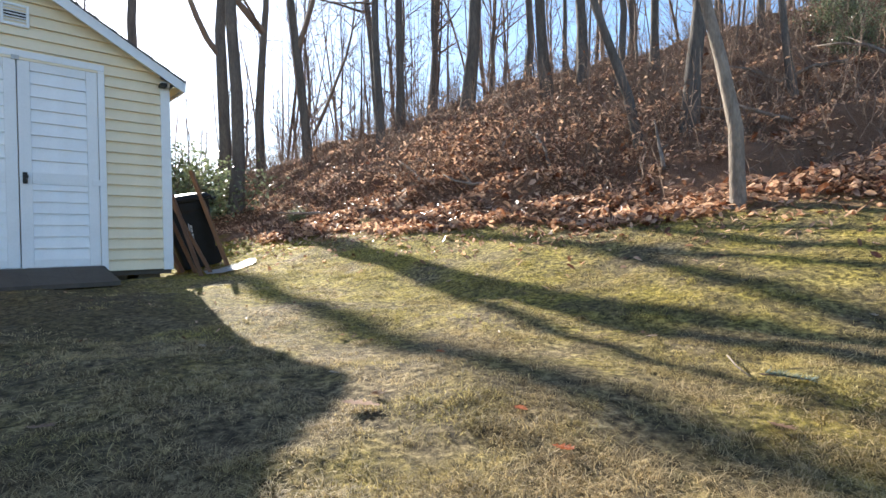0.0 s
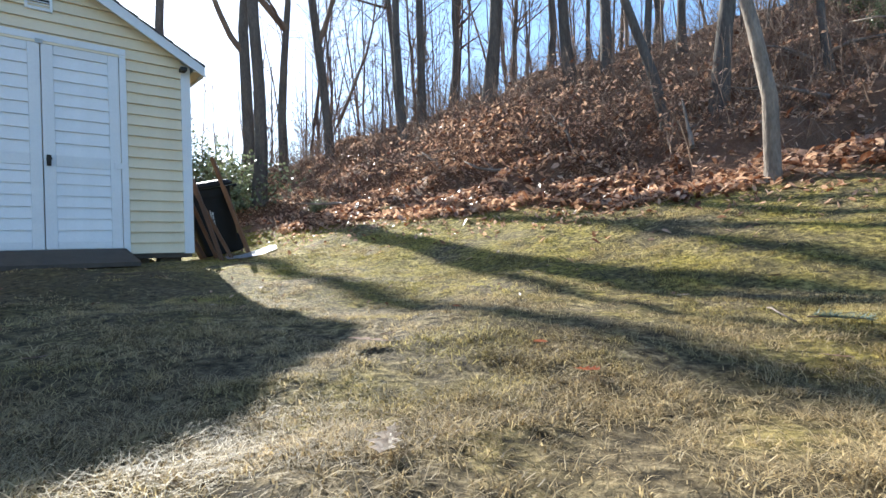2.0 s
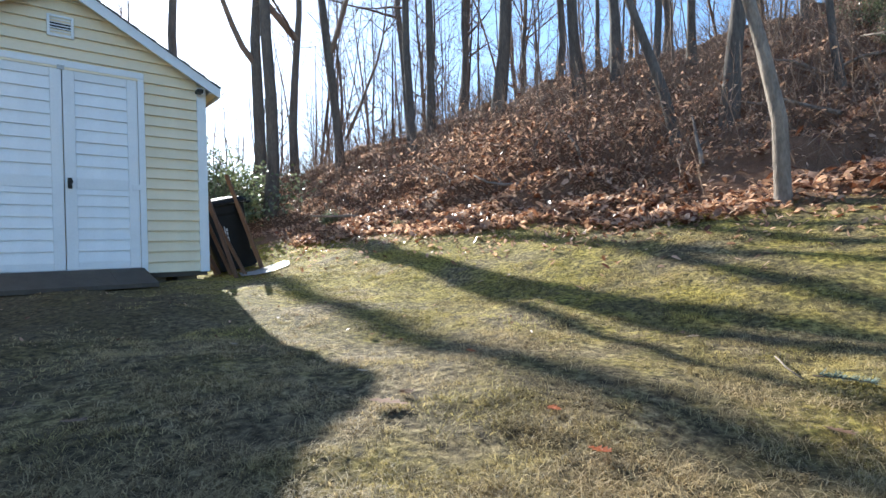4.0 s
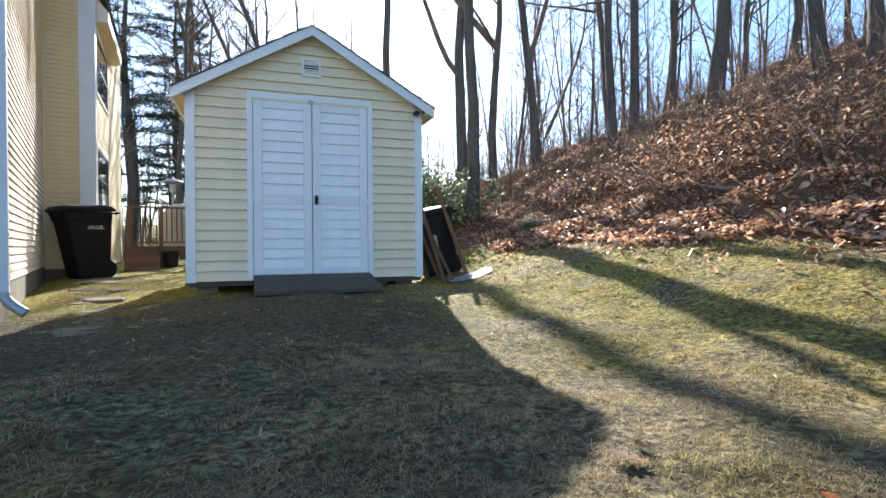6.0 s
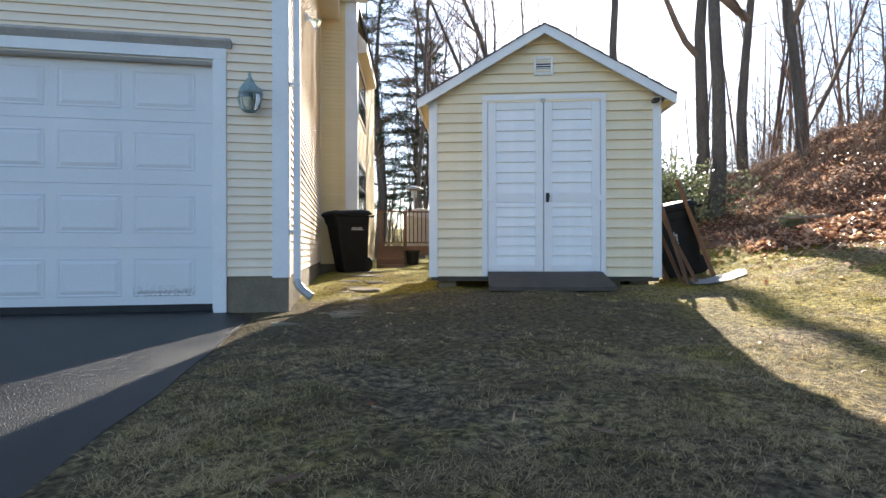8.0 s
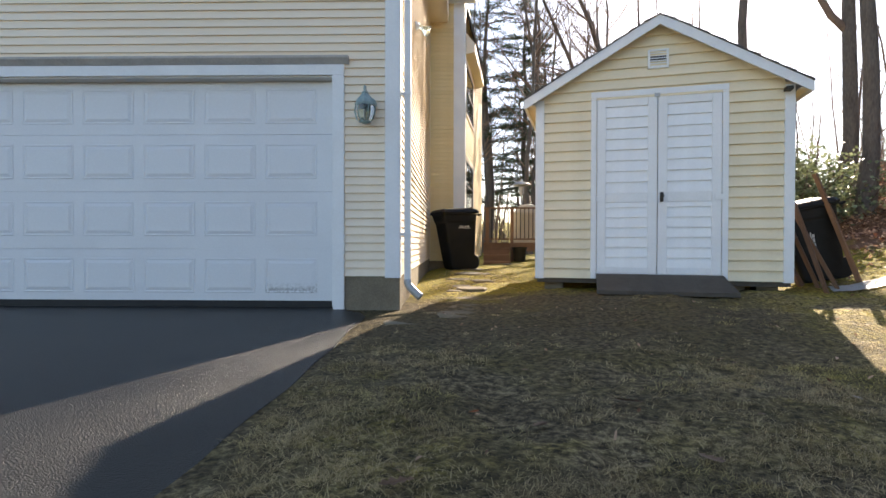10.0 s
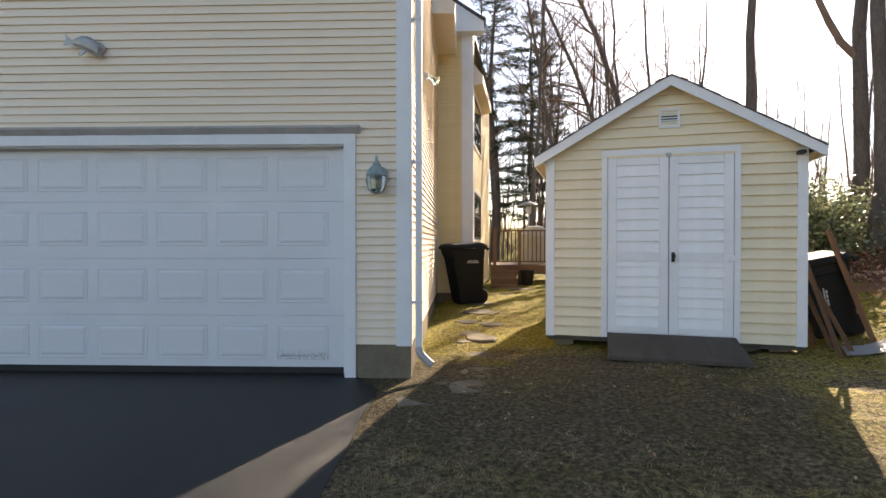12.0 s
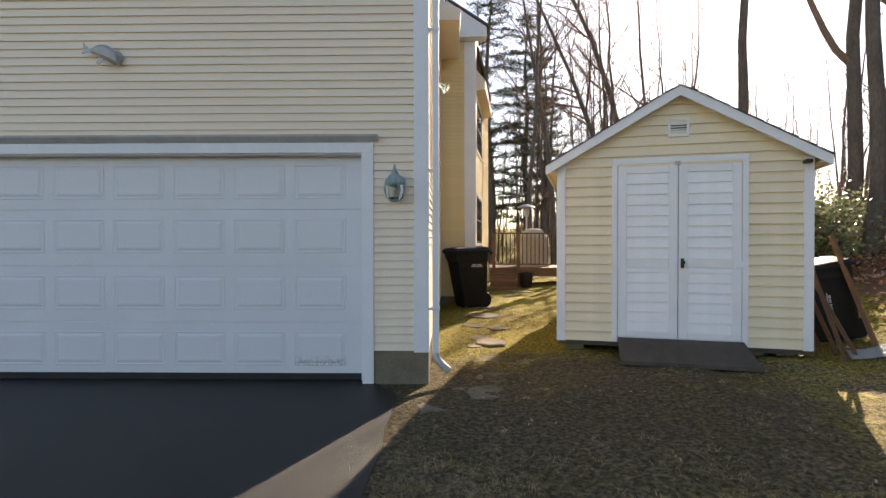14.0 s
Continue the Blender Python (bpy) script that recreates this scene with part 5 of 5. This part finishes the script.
for k, (x, y, ln, ang) in enumerate([(9.0, -4.6, 1.3, 70), (8.3, -1.6, 1.4, 40), (7.6, -1.2, 1.0, 100), (8.0, 0.6, 1.2, 60), (9.2, 1.2, 1.5, 120), (7.4, -3.4, 0.8, 20), (10.0, -5.2, 1.6, 85), (7.2, 2.0, 0.9, 150), (8.8, -0.4, 1.1, 10), (9.6, -6.0, 1.4, 60)]):
    d = Vector((math.cos(radians(ang)), math.sin(radians(ang)), 0))
    ends = [Vector((x, y, 0)) + d * ln * u for u in (0, 0.25, 0.5, 0.75, 1)]
    pts = [Vector((p.x + rw.uniform(-0.04, 0.04), p.y, gz(p.x, p.y) + 0.05 + 0.07 * j)) for j, p in enumerate(ends)]
    t = Tubes()
    t.add(pts, [0.028, 0.026, 0.022, 0.017, 0.01], 7)
    t.add(bend(pts[2], d + Vector((0.3, -0.5, 0.5)), ln * 0.4, 3, 0.1, rw), [0.012, 0.01, 0.008, 0.004], 5)
    tagged(link_mesh("fallen_branch", t.mesh("fallen_branch", PALE_BARK)), "bleached fallen branch lying in the leaves", "branch", "fallen branches on the bank")

# ---------- lawn ----------
def blades(n, xs, ys, lo, hi, width, lay):
    z = ground_height(xs, ys) - 0.004
    ang, h = rng.uniform(0, 2 * np.pi, n), rng.uniform(lo, hi, n)
    lean = h[:, None] * np.stack([np.cos(ang), np.sin(ang)], 1) * rng.uniform(0.3, lay, n)[:, None]
    turn2 = ang + rng.uniform(0.6, 2.5, n)
    side = np.stack([np.cos(turn2), np.sin(turn2), 0 * ang], 1) * (width * rng.uniform(0.6, 1.3, n) * (0.75 + 0.28 * np.hypot(xs - 0.9, ys + 4.85)))[:, None]
    base = np.stack([xs, ys, z], 1)
    mid = base + np.concatenate([lean * 0.35, (h * 0.62)[:, None]], 1)
    tip = base + np.concatenate([lean, (h * rng.uniform(0.5, 0.95, n))[:, None]], 1)
    v = np.stack([base - side, base + side, mid + side * 0.7, mid - side * 0.7, tip], 1).reshape(-1, 3)
    k = np.arange(n) * 5
    return v.tolist(), np.stack([k, k + 1, k + 2, k + 3], 1).tolist() + np.stack([k + 3, k + 2, k + 4], 1).tolist()


def lawn_points(n):
    far = 0.3 + 9.5 * rng.random(n) ** 1.3
    turned = np.radians(rng.uniform(-48, 100, n))
    return 0.9 + far * np.sin(turned), -4.85 + far * np.cos(turned), far


def on_lawn(xs, ys):
    clear = ~((xs > 1.25) & (xs < 4.0) & (ys > 0.12)) & (xs > -0.13 - 0.03 * np.maximum(ys, -3.5) + 0.03 * np.sin(3 * ys))
    clear &= (ys < 0.1) | (xs > 0.12)
    return clear & (xs < 6.35) & ((ys < 1.6) | ((ys < 5) & (xs < 1.4)))


def cover(xs, ys):
    worn = 0.6 * soft_step(-2.8, -0.6, ys) * (1 - soft_step(2.9, 3.6, xs)) * (1 - 0.8 * soft_step(1.0, 2.0, ys))
    return value_noise(xs * 2.2, ys * 2.2) + 0.8 * value_noise(xs * 5.3 + 4, ys * 5.3) - worn


# a thin lying mat, and tufts of longer blades standing out of it
xs, ys, far = lawn_points(130000)
keep = on_lawn(xs, ys) & (cover(xs, ys) + rng.normal(0, 0.25, len(xs)) > -0.3)
xs, ys = xs[keep], ys[keep]
v, f = blades(len(xs), xs, ys, 0.006, 0.016, 0.001, 4.6)
cx, cy, far = lawn_points(24000)
keep = on_lawn(cx, cy) & (cover(cx, cy) + rng.normal(0, 0.28, len(cx)) > -0.02)
cx, cy, far = cx[keep], cy[keep], far[keep]
pick = rng.integers(0, len(cx), 160000)
xs = cx[pick] + rng.normal(0, 1, len(pick)) * (0.012 + 0.004 * far[pick])
ys = cy[pick] + rng.normal(0, 1, len(pick)) * (0.012 + 0.004 * far[pick])
v2, f2 = blades(len(xs), xs, ys, 0.009, 0.027, 0.0011, 3.4)
f2 = [[i + len(v) for i in q] for q in f2]
tagged(link_mesh("grass", from_arrays("grass", v + v2, f + f2, GRASS)), "short dormant winter grass, straw-coloured and green", "grass", kind="stuff")


# ---------- oak leaves on the lawn ----------
def oak_leaf_mesh(seed, length, mat):
    rnd = random.Random(seed)
    bm = bmesh.new()
    prof = [(-0.62, 0.012), (-0.5, 0.02), (-0.42, 0.14), (-0.30, 0.06), (-0.16, 0.27), (-0.04, 0.10), (0.10, 0.34), (0.22, 0.12), (0.34, 0.24), (0.42, 0.09), (0.52, 0.0)]
    sp, le, ri = [], [], []
    curl = rnd.uniform(0.1, 0.35)
    for u, w in prof:
        zz = curl * 0.35 * (u * u)
        k = rnd.uniform(0.8, 1.15)
        sp.append(bm.verts.new((u * length, 0, zz * length)))
        le.append(bm.verts.new((u * length + 0.03 * length, w * k * length, (zz + curl * w * 0.8) * length)))
        ri.append(bm.verts.new((u * length + 0.03 * length, -w / k * length, (zz + curl * w * 0.55) * length)))
    for i in range(len(prof) - 1):
        bm.faces.new((sp[i], sp[i + 1], le[i + 1], le[i]))
        bm.faces.new((ri[i], ri[i + 1], sp[i + 1], sp[i]))
    bmesh.ops.solidify(bm, geom=bm.faces[:], thickness=0.0012)
    me = bpy.data.meshes.new("oak_leaf")
    bm.to_mesh(me)
    bm.free()
    me.materials.append(mat)
    return me


leaf_looks = [material("rust_leaf", (0.30, 0.075, 0.022), (0.60, 0.20, 0.06), 0.5, 12, 60, 0.3, through_light=0.4), material("pale_leaf", (0.42, 0.33, 0.25), (0.72, 0.60, 0.47), 0.5, 12, 60, 0.3, through_light=0.25), material("dull_brown_leaf", (0.18, 0.095, 0.055), (0.40, 0.25, 0.155), 0.55, 12, 60, 0.3, through_light=0.25)]
leaf_words = ("rust-orange", "pale tan", "dull brown")
leaf_kinds = [[oak_leaf_mesh(5 * c + k, 0.085 + 0.008 * k, leaf_looks[c]) for k in range(5)] for c in range(3)]
known = [(2.63, -3.62, 0), (2.16, -4.22, 0), (1.99, -4.41, 0), (2.83, -2.84, 0), (4.02, -0.98, 0), (2.76, -2.12, 1), (3.42, -4.24, 1), (5.28, -4.55, 1), (4.01, -5.07, 1), (4.36, -4.52, 1), (5.66, -2.61, 1), (3.84, -4.53, 2)]
known += [(4.46, -2.80, 1), (4.38, -2.16, 1), (1.96, -3.83, 2), (2.19, -2.63, 1), (2.44, -4.79, 2), (1.40, -3.23, 2), (1.45, -4.39, 1), (1.30, -2.78, 2), (0.95, -2.96, 2), (2.08, -3.78, 2), (0.55, -3.49, 2)]
spots = known + [(rw.uniform(0.3, 6.0), rw.uniform(-4.6, 0.2), rw.choice((0, 1, 2, 2))) for _ in range(26)]
for k, (x, y, c) in enumerate(spots):
    if 1.3 < x < 3.9 and y > 0.1:
        continue
    ob = link_mesh("oak_leaf", leaf_kinds[c][k % 5], m=pose(x, y, gz(x, y) + 0.022, rw.uniform(-9, 9), rw.uniform(-9, 9), rw.uniform(0, 360)) @ Matrix.Scale((0.5, 0.55, 0.85)[c] * rw.uniform(0.9, 1.2) if k < len(known) else rw.uniform(0.3, 0.55), 4))
    tagged(ob, f"curled {leaf_words[c]} oak leaf on the grass", "leaf", "fallen leaves on the lawn")

# stray leaves at the lawn's edge and over the grass
n = 1300
xs, ys = 6.35 - rng.gamma(1.0, 0.55, n), rng.uniform(-6, 3.2, n)
xs = np.maximum(xs, 3.9 + 2 * rng.random(n))
v, f = scatter_leaves(n, xs, ys, 0.03, 0.02)
m = 140
v2, f2 = scatter_leaves(m, rng.uniform(0.3, 6.0, m), rng.uniform(-3.6, 0.1, m), 0.012, 0.012)
f2 = [[i + len(v) for i in q] for q in f2]
tagged(link_mesh("stray_leaves", from_arrays("stray_leaves", v + v2, f + f2, LEAF)), "small stray dry leaves and crumbs on the lawn", "leaves", kind="stuff")

t = Tubes()
t.add([Vector((x, y, gz(x, y) + h)) for x, y, h in ((3.20, -4.575, 0.018), (3.08, -4.60, 0.034), (2.96, -4.635, 0.03), (2.88, -4.685, 0.012))], [0.003, 0.0035, 0.003, 0.002], 6)
tagged(link_mesh("curved_twig", t.mesh("curved_twig", PALE_BARK)), "pale curved twig lying on the grass", "twig")
sprig = tagged(empty("pine_sprig", pose(2.83, -4.78, gz(2.83, -4.78) + 0.014, 0, 0, -107) @ Matrix.Scale(0.7, 4)), "blue-green pine sprig fallen on the grass", "sprig")
t = Tubes()
t.add([Vector((-0.10, 0, 0)), Vector((0.0, 0.01, 0.008)), Vector((0.10, 0.0, 0.012))], [0.004, 0.003, 0.002], 5)
link_mesh("stem", t.mesh("stem", TWIG), sprig)
v, f = [], []
for k in range(260):
    u = rb.uniform(-0.08, 0.11)
    p = Vector((u, 0.005, 0.008))
    e = Vector((rb.uniform(0.2, 1), rb.uniform(-1, 1), rb.uniform(-0.1, 0.8))).normalized() * rb.uniform(0.03, 0.05)
    w = e.cross(Vector((0, 0, 1))).normalized() * 0.002
    v += [tuple(p - w), tuple(p + w), tuple(p + e)]
    f.append((3 * k, 3 * k + 1, 3 * k + 2))
SPRIG = material("blue_green_needles", (0.16, 0.22, 0.18), (0.34, 0.42, 0.36), 0.5, 20, 60, 0.0, island=0.5, through_light=0.2)
tagged(link_mesh("needles", from_arrays("needles", v, f, SPRIG), sprig), kind="stuff")
